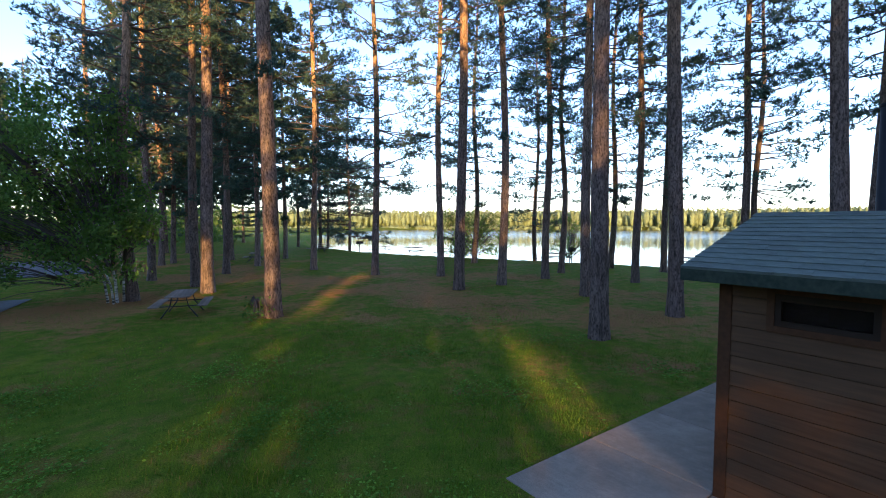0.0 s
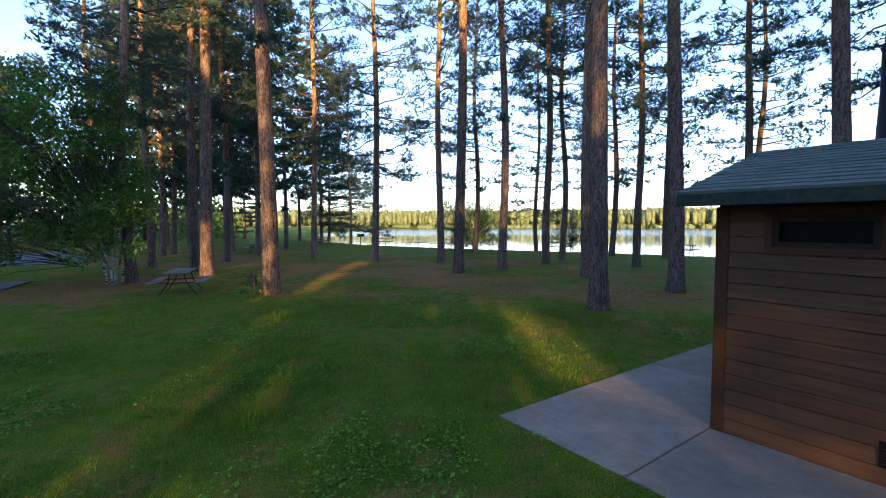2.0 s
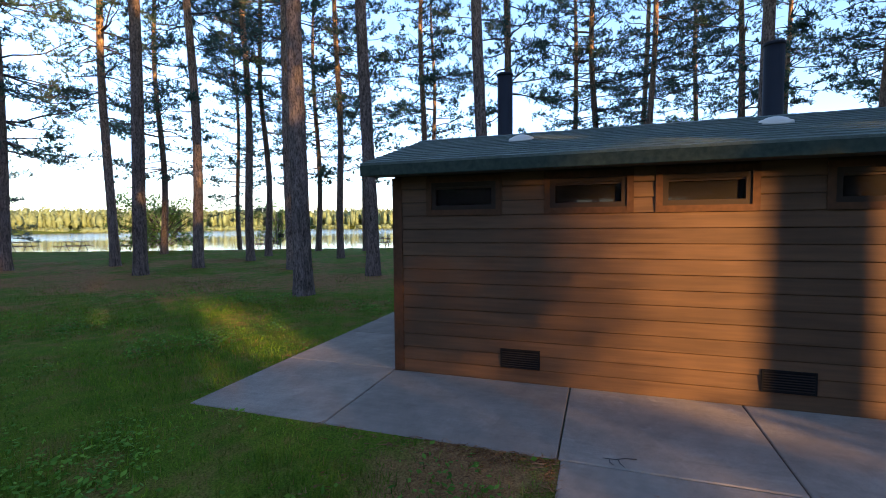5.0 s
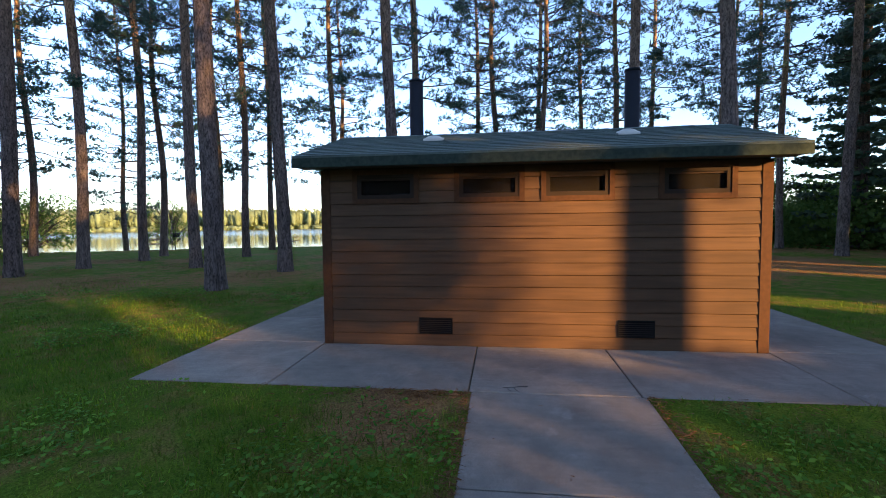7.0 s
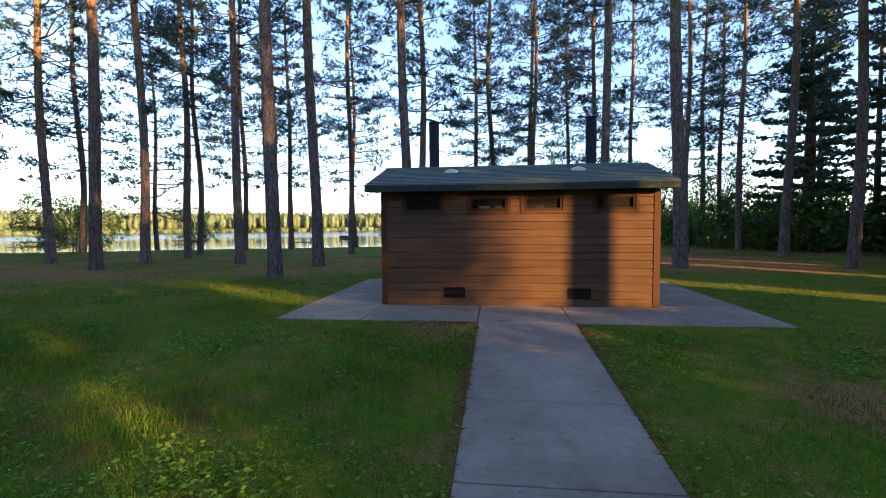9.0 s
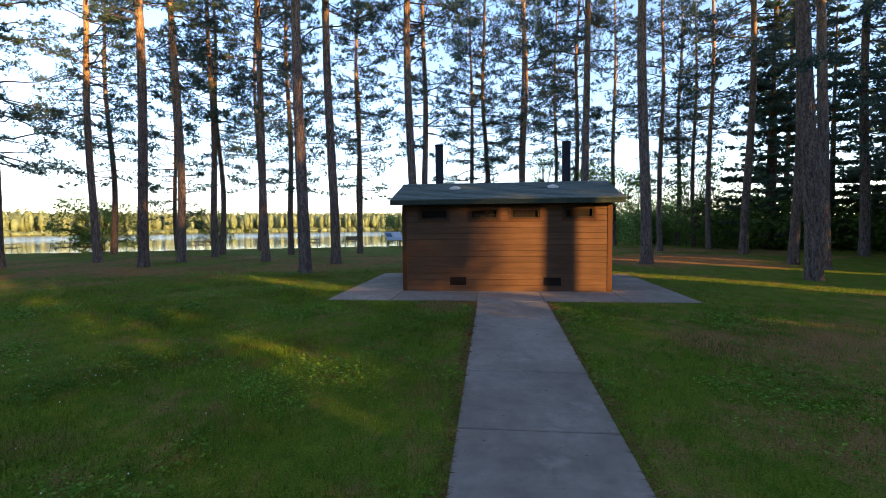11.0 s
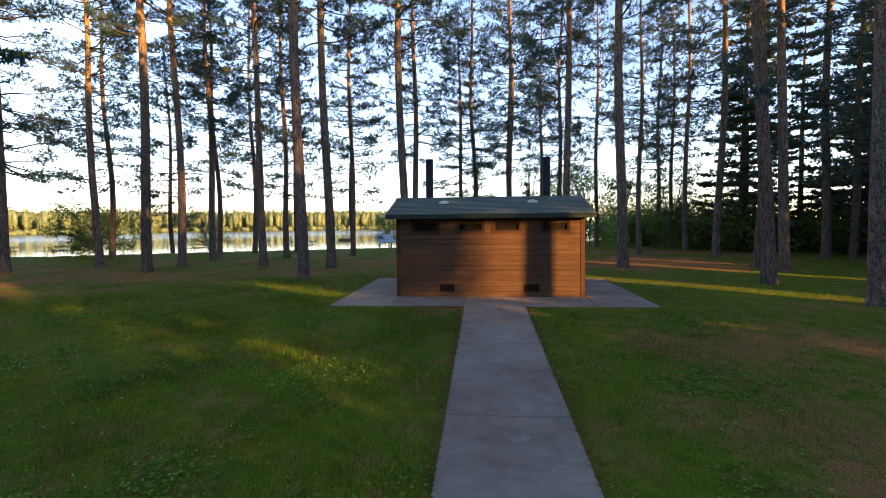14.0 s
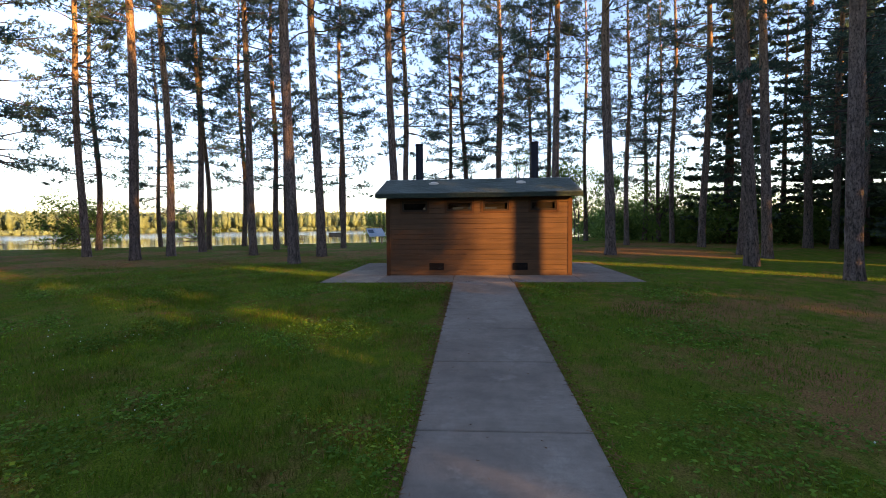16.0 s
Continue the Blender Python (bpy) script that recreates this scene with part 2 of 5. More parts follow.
def make_wood(name, low, high):
    m = mat(name, low, 0.8)
    a = noise_of(m, 18, 5, stretch=(0.12, 1, 1))
    paint(m, vary(m, ramp(m, a.outputs[0], [(0.3, low), (0.7, high)]).outputs[0]))
    return m


M_GROUND, M_CONCRETE, M_SIDING, M_SHINGLE = make_ground(), make_concrete(), make_siding(), make_shingle()
M_TRIM = make_wood("trim_paint", (0.06, 0.0255, 0.0112), (0.092, 0.039, 0.017))
matt(M_TRIM, 0.15)
M_FASCIA = matt(make_wood("fascia_paint", (0.018, 0.028, 0.019), (0.042, 0.055, 0.036)), 0.2)
M_SOFFIT = make_wood("soffit", (0.05, 0.04, 0.03), (0.08, 0.06, 0.05))
# wall behind the boards, darkened to draw the shadow lines under the laps
M_LAP_SHADE = mat("wall_lap_shade", (0.042, 0.019, 0.01), 0.9)
M_DARK = matt(mat("dark_screen", (0.012, 0.010, 0.009), 0.8), 0.05)
M_BLACK = matt(mat("dark_void", (0.004, 0.004, 0.004), 0.9))
M_FRAME = matt(mat("window_bronze", (0.034, 0.021, 0.014), 0.7))
M_SLAT = matt(mat("grille_slat", (0.03, 0.022, 0.018), 0.8), 0.05)
M_INNER = mat("inner_wall", (0.35, 0.33, 0.3), 0.9)
M_STACK = matt(mat("black_pipe", (0.012, 0.012, 0.015), 0.6), 0.25)
# pale plastic, with the low sun's warm brightness put into its colour
M_DOME_SUN_TINT = mat("vent_dome_sun_tint", (0.62, 0.54, 0.42), 0.4)
M_GLASS = mat("insect_screen", (0.016, 0.0115, 0.009), 0.9)
see = nd(M_GLASS, "BsdfTransparent")
weave = nd(M_GLASS, "MixShader", Fac=0.12)
li(M_GLASS, matt(M_GLASS).node_tree.nodes["Principled BSDF"].outputs[0], weave.inputs[1])
li(M_GLASS, see.outputs[0], weave.inputs[2])
li(M_GLASS, weave.outputs[0], M_GLASS.node_tree.nodes["Material Output"].inputs[0])
M_BARK = make_bark("pine_bark", (0.168, 0.124, 0.104), (0.36, 0.215, 0.115))
M_DEADWOOD = mat("branch_bark", (0.065, 0.052, 0.046), 0.95)
M_NEEDLE = two_sided_leaf("pine_needles", (0.04, 0.088, 0.072), (0.108, 0.168, 0.108), 0.42)
M_SPRUCE = two_sided_leaf("spruce_needles", (0.06, 0.105, 0.07), (0.13, 0.19, 0.105), 0.35)
M_LEAF = two_sided_leaf("birch_leaves", (0.07, 0.15, 0.028), (0.16, 0.28, 0.055), 0.52)
M_SHRUB = two_sided_leaf("shrub_leaves", (0.08, 0.16, 0.036), (0.18, 0.28, 0.065), 0.55)
# far crowns paled: distance haze is put into the leaf colour
M_FAR_HAZED = two_sided_leaf("far_leaves_hazed", (0.195, 0.252, 0.13), (0.23, 0.288, 0.15), 0.4)
M_GRASS = two_sided_leaf("grass_blades", (0.05, 0.119, 0.009), (0.19, 0.294, 0.026), 0.4)
M_GRASS_PATCH = noise_of(M_GRASS, 1.3, 5, rough=0.65)
grass_shader = M_GRASS.node_tree.nodes["Principled BSDF"]
grass_mix = mix(M_GRASS, 1.0, grass_shader.inputs["Base Color"].links[0].from_socket, ramp(M_GRASS, M_GRASS_PATCH.outputs[0], [(0.32, (0.6, 0.64, 0.68)), (0.5, (1.08, 1.08, 1.02)), (0.68, (1.6, 1.42, 1.2))]).outputs[0], "MULTIPLY")
grass_mix = mix(M_GRASS, ramp(M_GRASS, noise_of(M_GRASS, 1.7, 6, rough=0.7).outputs[0], THIN_SPOTS).outputs[0], grass_mix, (0.2, 0.105, 0.034))
M_GRASS_DRY = nd(M_GRASS, "NewGeometry").outputs["Random Per Island"]
grass_mix = mix(M_GRASS, ramp(M_GRASS, M_GRASS_DRY, [(0.9, (0, 0, 0)), (0.92, (0.8,) * 3)]).outputs[0], grass_mix, (0.27, 0.15, 0.055))
paint(M_GRASS, grass_mix)
li(M_GRASS, grass_mix, M_GRASS.node_tree.nodes["Translucent BSDF"].inputs[0])
M_WEED = two_sided_leaf("clover_leaves", (0.06, 0.152, 0.016), (0.18, 0.33, 0.04), 0.35)
M_STRAW = two_sided_leaf("dry_needles", (0.13, 0.052, 0.02), (0.32, 0.15, 0.06), 0.1)
matt(M_GRASS, 0.05)
matt(M_WEED, 0.07)
M_FLOWER = mat("clover_white", (0.75, 0.75, 0.7), 0.8)
M_BIRCH, M_WATER, M_ASPHALT = make_birch(), make_water(), make_asphalt()
M_TABLE = matt(make_wood("weathered_planks", (0.13, 0.1, 0.08), (0.25, 0.2, 0.16)), 0.1)
M_STEEL = mat("dark_steel", (0.03, 0.03, 0.032), 0.5, 0.6)
M_SIGN = mat("sign_panel", (0.42, 0.54, 0.62), 0.5)
M_SIGNBAR = mat("sign_print", (0.7, 0.72, 0.72), 0.5)
M_SIGNPIC = mat("sign_picture", (0.05, 0.11, 0.16), 0.5)


# ---- mesh helpers ----
def mesh_of(name, verts, faces, material=None, smooth=False):
    me = bpy.data.meshes.new(name)
    verts, faces = np.asarray(verts, np.float32), np.asarray(faces, np.int32)
    n, k = faces.shape
    me.vertices.add(len(verts))
    me.vertices.foreach_set("co", verts.ravel())
    me.loops.add(n * k)
    me.loops.foreach_set("vertex_index", faces.ravel())
    me.polygons.add(n)
    me.polygons.foreach_set("loop_start", np.arange(0, n * k, k, dtype=np.int32))
    me.polygons.foreach_set("use_smooth", np.full(n, smooth))
    me.update(calc_edges=True)
    if material:
        me.materials.append(material)
    return me


def bm_mesh(name, bm, material, smooth=False):
    me = bpy.data.meshes.new(name)
    bmesh.ops.recalc_face_normals(bm, faces=bm.faces)
    bm.to_mesh(me)
    bm.free()
    me.materials.append(material)
    for p in me.polygons:
        p.use_smooth = smooth
    return me


def box(bm, x0, x1, y0, y1, z0, z1, bevel=0.0):
    v = [bm.verts.new((x, y, z)) for x in (x0, x1) for y in (y0, y1) for z in (z0, z1)]
    fs = [bm.faces.new([v[i] for i in q]) for q in ((0, 1, 3, 2), (4, 6, 7, 5), (0, 4, 5, 1), (2, 3, 7, 6), (0, 2, 6, 4), (1, 5, 7, 3))]
    if bevel:
        bmesh.ops.bevel(bm, geom=list({e for f in fs for e in f.edges}), offset=bevel, segments=1, affect="EDGES")
    return v


def cyl(bm, x, y, z0, z1, r, n=20, r2=None):
    bmesh.ops.create_cone(bm, cap_ends=True, segments=n, radius1=r, radius2=r if r2 is None else r2, depth=z1 - z0, matrix=Matrix.Translation((x, y, (z0 + z1) / 2)))


def thing(name, label, category, m=None, group="", kind=""):
    ob = tagged(new(name), label, category, group, kind)
    if m is not None:
        ob.matrix_world = m
    return ob


def part(name, data, parent, label="", m=None):
    ob = new(name, data)
    ob.parent = parent
    if m is not None:
        ob.matrix_basis = m
    if label:
        tagged(ob, label)
    return ob


def box_mesh(name, dims, material, bevel=0.004):
    bm = bmesh.new()
    x, y, z = dims
    box(bm, -x / 2, x / 2, -y / 2, y / 2, -z / 2, z / 2, bevel)
    return bm_mesh(name, bm, material)


def tube(points, radii, n=6):
    """Verts and quads of a tube along points."""
    pts, rad = np.asarray(points, float), np.asarray(radii, float)
    d = np.gradient(pts, axis=0)
    d /= np.linalg.norm(d, axis=1)[:, None] + 1e-9
    ref = np.where(np.abs(d[:, 2:3]) > 0.9, np.array([[1.0, 0, 0]]), np.array([[0, 0, 1.0]]))
    u = np.cross(d, ref)
    u /= np.linalg.norm(u, axis=1)[:, None] + 1e-9
    w = np.cross(d, u)
    a = np.arange(n) * 2 * np.pi / n
    v = pts[:, None] + rad[:, None, None] * (np.cos(a)[None, :, None] * u[:, None] + np.sin(a)[None, :, None] * w[:, None])
    k = np.arange(len(pts) - 1)[:, None] * n
    i, j = np.arange(n)[None], (np.arange(n)[None] + 1) % n
    f = np.stack([k + i, k + j, k + n + j, k + n + i], -1).reshape(-1, 4)
    return v.reshape(-1, 3), f


class Soup:
    """Gathers verts and faces of one size."""

    def __init__(self):
        self.v, self.f, self.n = [], [], 0

    def add(self, v, f):
        self.v.append(np.asarray(v))
        self.f.append(np.asarray(f) + self.n)
        self.n += len(v)

    def mesh(self, name, material, smooth=False):
        return mesh_of(name, np.concatenate(self.v), np.concatenate(self.f), material, smooth)


def blades(rng, base, direction, length, width):
    """Thin triangles, one per row."""
    d = direction / (np.linalg.norm(direction, axis=1)[:, None] + 1e-9)
    side = np.cross(d, rng.normal(size=d.shape))
    side /= np.linalg.norm(side, axis=1)[:, None] + 1e-9
    w = side * np.asarray(width).reshape(-1, 1) / 2
    v = np.stack([base - w, base + w, base + d * np.asarray(length).reshape(-1, 1)], 1)
    return v.reshape(-1, 3), np.arange(len(base) * 3).reshape(-1, 3)


def leaf_cards(rng, centre, size, flat=0.0):
    """Diamond leaves (quads), turned at random; flat: how far they lie level."""
    n = len(centre)
    a = rng.normal(size=(n, 3))
    a[:, 2] *= 1 - flat
    a /= np.linalg.norm(a, axis=1)[:, None]
    b = np.cross(a, rng.normal(size=(n, 3)))
    if flat:
        b[:, 2] *= 1 - flat
    b /= np.linalg.norm(b, axis=1)[:, None]
    s = np.asarray(size).reshape(-1, 1) * np.ones((n, 1))
    v = np.stack([centre - a * s / 2, centre - b * s * 0.3, centre + a * s / 2, centre + b * s * 0.3], 1)
    return v.reshape(-1, 3), np.arange(n * 4).reshape(-1, 4)


# ---- the land and the lake ----
SHORE_Y = [-400, -60, -25, -12, -5, 0, 4, 6.6, 10, 14, 18, 22.5, 27, 31, 37, 43, 50, 60, 80, 130, 200, 400]
SHORE_X = [140, 75, 47, 36, 31, 29, 27.6, 26.5, 25.0, 23.6, 22.2, 20.3, 18.4, 17.0, 15.4, 15.0, 14.5, 17, 26, 45, 120, 300]
WATER = -1.0
rng = np.random.default_rng(7)


PAD_X0, PAD_X1, PAD_Y0, PAD_Y1 = -1.52, 4.4, -6.94, 1.56   # concrete apron
WALK_Y0, WALK_Y1, WALK_FALL = -3.59, -1.995, 0.043          # walk leading to it


def smooth(a, lo, hi):
    u = np.clip((a - lo) / (hi - lo), 0, 1)
    return u * u * (3 - 2 * u)


def land(x, y):
    """Height of the lawn."""
    rise = smooth(0.9 * x + 0.4 * y, 8, 20)
    z = -0.02 + 0.06 * rise - 0.042 * np.clip(-1.5 - x, 0, 14) * (1 - smooth(y, 6, 16))
    z = z - 0.02 * np.clip(-9 - y, 0, 15) * (1 - smooth(x, 6, 16))
    near_pad = (x > PAD_X0 + 0.02) & (x < PAD_X1 - 0.02) & (y > PAD_Y0 + 0.02) & (y < PAD_Y1 - 0.02)
    return np.where(near_pad, -0.06, z - 0.015)


def terrain(x, y):
    z = land(x, y)
    d = x - np.interp(y, SHORE_Y, SHORE_X)
    bank = np.clip((d + 0.4) / 2.2, 0, 1)
    z = z * (1 - bank) + -2.6 * bank
    r = np.hypot(x + 5, y)
    far = np.clip((r - 238) / 12, 0, 1)
    z = np.where(d > -0.4, z * (1 - far) + 0.2 * far, z)
    return z


def build_ground():
    gx = np.concatenate([[-900, -500, -250, -140, -90, -60, -42, -32, -25], np.arange(-20, 46, 0.5), [47, 49, 52, 56, 62, 70, 85, 105, 130, 160, 190, 215, 232, 240, 248, 258, 275, 320, 450, 900]])
    gy = np.concatenate([[-900, -500, -250, -140, -90, -60, -45, -36, -30], np.arange(-26, 72, 0.6), np.arange(72, 110, 2.0), [115, 125, 140, 160, 185, 210, 225, 235, 245, 258, 280, 330, 450, 900]])
    gx = np.unique(np.concatenate([gx, [PAD_X0 - 0.01, PAD_X0 + 0.03, PAD_X1 - 0.03, PAD_X1 + 0.01, PAD_X0 - 0.3, PAD_X1 + 0.3]]))
    gy = np.unique(np.concatenate([gy] + [[e - s * 0.01, e + s * 0.03, e - s * 0.3] for e, s in ((PAD_Y0, 1), (PAD_Y1, -1), (WALK_Y0, 1), (WALK_Y1, -1))]))
    X, Y = np.meshgrid(gx, gy, indexing="ij")
    # the turf swells a little against the slabs and passes under them
    off_pad = np.hypot(np.clip(np.maximum(PAD_X0 - X, X - PAD_X1), 0, None), np.clip(np.maximum(PAD_Y0 - Y, Y - PAD_Y1), 0, None))
    off_walk = np.hypot(np.clip(X - PAD_X0, 0, None), np.clip(np.maximum(WALK_Y0 - Y, Y - WALK_Y1), 0, None))
    swell = np.exp(-np.minimum(off_pad, off_walk) / 0.3)
    Z = terrain(X, Y) + np.where(np.hypot(X, Y) < 80, 0.012 * np.sin(X * 1.7 + Y * 0.6) * np.sin(Y * 1.3), 0) * (1 - swell) + 0.014 * swell
    Z = np.where((off_pad == 0) & (X > PAD_X0 + 0.02) & (X < PAD_X1 - 0.02) & (Y > PAD_Y0 + 0.02) & (Y < PAD_Y1 - 0.02), -0.07, Z)
    Z = np.where((X < PAD_X0 + 0.1) & (Y > WALK_Y0 + 0.02) & (Y < WALK_Y1 - 0.02), Z - 0.05, Z)
    n, k = X.shape
    i = np.arange(n * k).reshape(n, k)
    f = np.stack([i[:-1, :-1], i[1:, :-1], i[1:, 1:], i[:-1, 1:]], -1).reshape(-1, 4)
    me = mesh_of("ground", np.stack([X, Y, Z], -1).reshape(-1, 3), f, M_GROUND, True)
    tagged(new("ground", me), "mown green lawn with patches of brown pine litter", "lawn", kind="structure")


build_ground()
me = mesh_of("water", [(15, -420, WATER), (420, -420, WATER), (420, 420, WATER), (15, 420, WATER)], [(0, 1, 2, 3)], M_WATER)
tagged(new("water", me), "still pale lake reflecting the bright sky", "lake", kind="structure")


def strip(name, centre, width, material, label, lift=0.03):
    """A paved strip along a centre line, laid on the lawn."""
    c = np.asarray(centre, float)
    t = np.linspace(0, len(c) - 1, 40)
    p = np.stack([np.interp(t, range(len(c)), c[:, k]) for k in (0, 1)], 1)
    d = np.gradient(p, axis=0)
    d /= np.linalg.norm(d, axis=1)[:, None]
    nrm = np.stack([-d[:, 1], d[:, 0]], 1)
    rows = []
    for off, dz in ((-0.5, -0.12), (-0.5, 0), (-0.2, 0.01), (0.2, 0.01), (0.5, 0), (0.5, -0.12)):
        q = p + nrm * off * width
        rows.append(np.column_stack([q, terrain(q[:, 0], q[:, 1]) + lift + dz]))
    v = np.stack(rows, 1)
    i = np.arange(v.shape[0] * v.shape[1]).reshape(v.shape[:2])
    f = np.stack([i[:-1, :-1], i[1:, :-1], i[1:, 1:], i[:-1, 1:]], -1).reshape(-1, 4)
    return tagged(new(name, mesh_of(name, v.reshape(-1, 3), f, material, False)), label, "road", kind="structure")


strip("road", [(-60, 30), (-30, 34), (-14, 35.5), (-6.3, 36.5)], 12.5, M_ASPHALT, "grey asphalt park road beside the lawn")
strip("road", [(-50, 14), (-34, 18), (-20, 19.0), (-7.9, 17.0)], 7.4, M_ASPHALT, "grey asphalt parking bay ending at the lawn")

# ---- concrete apron and walk ----
pavement = thing("pavement", "grey concrete apron and walk in jointed slabs", "pavement", kind="structure")


def slab(x0, x1, y0, y1, za, zb, g=0.006):
    """A slab from x0 (height za) to x1 (height zb), half a joint smaller all round."""
    bm = bmesh.new()
    box(bm, x0 + g, x1 - g, y0 + g, y1 - g, -0.14, 0, 0.008)
    for v in bm.verts:
        v.co.z += za + (zb - za) * (v.co.x - x0) / (x1 - x0)
    part("slab", bm_mesh("slab", bm, M_CONCRETE), pavement)


for ya, yb in ((0.03, PAD_Y1), (-1.98, 0.03), (-3.54, -1.98), (-5.39, -3.54), (PAD_Y0, -5.39)):
    slab(PAD_X0, 0.04, ya, yb, -0.012, 0)
for xa, xb in ((0.04, 1.56), (1.56, 3.0), (3.0, PAD_X1)):
    slab(xa, xb, 0.03, PAD_Y1, 0, 0)
    slab(xa, xb, PAD_Y0, -5.39, 0, 0)
slab(3.2, PAD_X1, -5.39, 0.03, 0, 0)


def walk_z(x):
    return -0.014 - WALK_FALL * max(0.0, PAD_X0 - x)


WALK_X = [PAD_X0, -2.99, -4.6, -6.0, -7.6, -9.43, -11.0, -12.6, -14.2, -15.8, -17.4]
for xb, xa in zip(WALK_X, WALK_X[1:]):
    slab(xa, xb, WALK_Y0, WALK_Y1, walk_z(xa), walk_z(xb), 0.01)

# ---- restroom building ----
LEN, DEP, EAVE = 5.35, 3.17, 2.26
RIDGE_X, RIDGE_Z = 1.585, 2.93
house = thing("restroom_building", "small brown lap-sided restroom building with a grey shingled gable roof", "restroom")
WINDOWS = [(-0.40, -1.26), (-1.707, -2.57), (-2.765, -3.63), (-4.125, -4.988)]
OPEN_Z0, OPEN_Z1, TRIM_Z = 1.925, 2.105, 1.812


def wall_core(x0, x1, name, label):
    """A long wall with four window openings through it."""
    bm = bmesh.new()
    box(bm, x0, x1, -LEN, 0, 0, OPEN_Z0)
    box(bm, x0, x1, -LEN, 0, OPEN_Z1, EAVE + 0.02)
    edges = [0.0]
    for a, b in WINDOWS:
        edges += [a - 0.11, b + 0.11]
    edges.append(-LEN)
    for a, b in zip(edges[::2], edges[1::2]):
        box(bm, x0, x1, b, a, OPEN_Z0, OPEN_Z1)
    return part(name, bm_mesh(name, bm, M_INNER if x0 > 1 else M_LAP_SHADE), house, label)


front_wall = wall_core(0.0, 0.12, "wall", "")
wall_core(DEP - 0.12, DEP, "wall", "")
for y0, y1 in ((-LEN + 0.003, -LEN + 0.12), (-0.12, -0.003)):
    bm = bmesh.new()
    v0 = [(0.12, 0), (DEP - 0.12, 0), (DEP - 0.12, EAVE), (RIDGE_X, RIDGE_Z - 0.1), (0.12, EAVE)]
    a = [bm.verts.new((x, y0, z)) for x, z in v0]
    b = [bm.verts.new((x, y1, z)) for x, z in v0]
    bm.faces.new(a)
    bm.faces.new(b[::-1])
    for k in range(5):
        bm.faces.new((a[k], b[k], b[(k + 1) % 5], a[(k + 1) % 5]))
    part("gable_wall", bm_mesh("gable_wall", bm, M_SIDING), house)
bm = bmesh.new()
box(bm, 0.12, DEP - 0.12, -2.75, -2.65, 0, EAVE)
part("partition", bm_mesh("partition", bm, M_INNER), house)

ROW = TRIM_Z / 12


def board(y0, y1, row):
    """One lap board: its lower edge stands proud of the one below."""
    z0, z1 = row * ROW + 0.002, (row + 1) * ROW - 0.004
    bm = bmesh.new()
    prof = [(-0.004, z0), (-0.021, z0), (-0.024, z0 + 0.005), (-0.014, z1), (-0.003, z1)]
    a = [bm.verts.new((x, y0, z)) for x, z in prof]
    b = [bm.verts.new((x, y1, z)) for x, z in prof]
    bm.faces.new(a)
    bm.faces.new(b[::-1])
    for k in range(5):
        bm.faces.new((a[k], b[k], b[(k + 1) % 5], a[(k + 1) % 5]))
    part("siding_board", bm_mesh("siding_board", bm, M_SIDING), front_wall)


for row in range(12):
    board(-LEN + 0.1, -0.1, row)
gaps = [-0.1] + [v for w in WINDOWS for v in w] + [-LEN + 0.1]
for row in range(12, 15):
    for a, b in zip(gaps[::2], gaps[1::2]):
        board(b, a, row)
for x0, x1, y0, y1 in ((-0.03, -0.003, -0.1, 0.02), (-0.03, -0.003, -LEN - 0.02, -LEN + 0.1), (-0.003, 0.1, 0.0, 0.022), (-0.003, 0.1, -LEN - 0.022, -LEN)):
    bm = bmesh.new()
    box(bm, x0, x1, y0, y1, 0.0, EAVE - 0.01, 0.004)
    part("corner_trim", bm_mesh("corner_trim", bm, M_TRIM), house)


def casing(bm, x0, x1, ya, yb, z0, z1, w):
    box(bm, x0, x1, yb, ya, z0, z0 + w)
    box(bm, x0, x1, yb, ya, z1 - w, z1)
    box(bm, x0, x1, yb, yb + w, z0 + w, z1 - w)
    box(bm, x0, x1, ya - w, ya, z0 + w, z1 - w)


for ya, yb in WINDOWS:
    bm = bmesh.new()
    casing(bm, -0.034, -0.003, ya, yb, TRIM_Z + 0.002, EAVE - 0.02, 0.062)
    win = part("window", bm_mesh("window", bm, M_TRIM), house, "narrow high window with brown casing and dark screen")
    bm = bmesh.new()
    casing(bm, -0.022, 0.03, ya - 0.062, yb + 0.062, TRIM_Z + 0.064, EAVE - 0.082, 0.05)
    part("window_frame", bm_mesh("window_frame", bm, M_FRAME), win, "bronze metal frame")
    bm = bmesh.new()
    box(bm, 0.02, 0.024, yb + 0.112, ya - 0.112, OPEN_Z0, OPEN_Z1)
    part("insect_screen", bm_mesh("insect_screen", bm, M_GLASS), win)
    for k in range(4):
        z = OPEN_Z0 + 0.03 + k * 0.042
        bm = bmesh.new()
        box(bm, 0.05, 0.09, yb + 0.112, ya - 0.112, z, z + 0.006)
        part("louver", bm_mesh("louver", bm, M_DARK), win)

for ya, yb in ((-1.246, -1.669), (-3.677, -4.105)):
    bm = bmesh.new()
    casing(bm, -0.035, -0.004, ya, yb, 0.155, 0.362, 0.016)
    grille = part("vent_grille", bm_mesh("vent_grille", bm, M_DARK), house, "dark louvred vent grille low in the wall")
    # near-black sheet: shade of the vent's hollow put into its colour
    bm = bmesh.new()
    box(bm, -0.027, -0.0235, yb + 0.016, ya - 0.016, 0.171, 0.346)
    part("backing", bm_mesh("backing", bm, M_BLACK), grille)
    for k in range(7):
        z = 0.176 + k * 0.0245
        bm = bmesh.new()
        v = box(bm, -0.034, -0.027, yb + 0.016, ya - 0.016, z, z + 0.010)
        part("slat", bm_mesh("slat", bm, M_SLAT), grille)

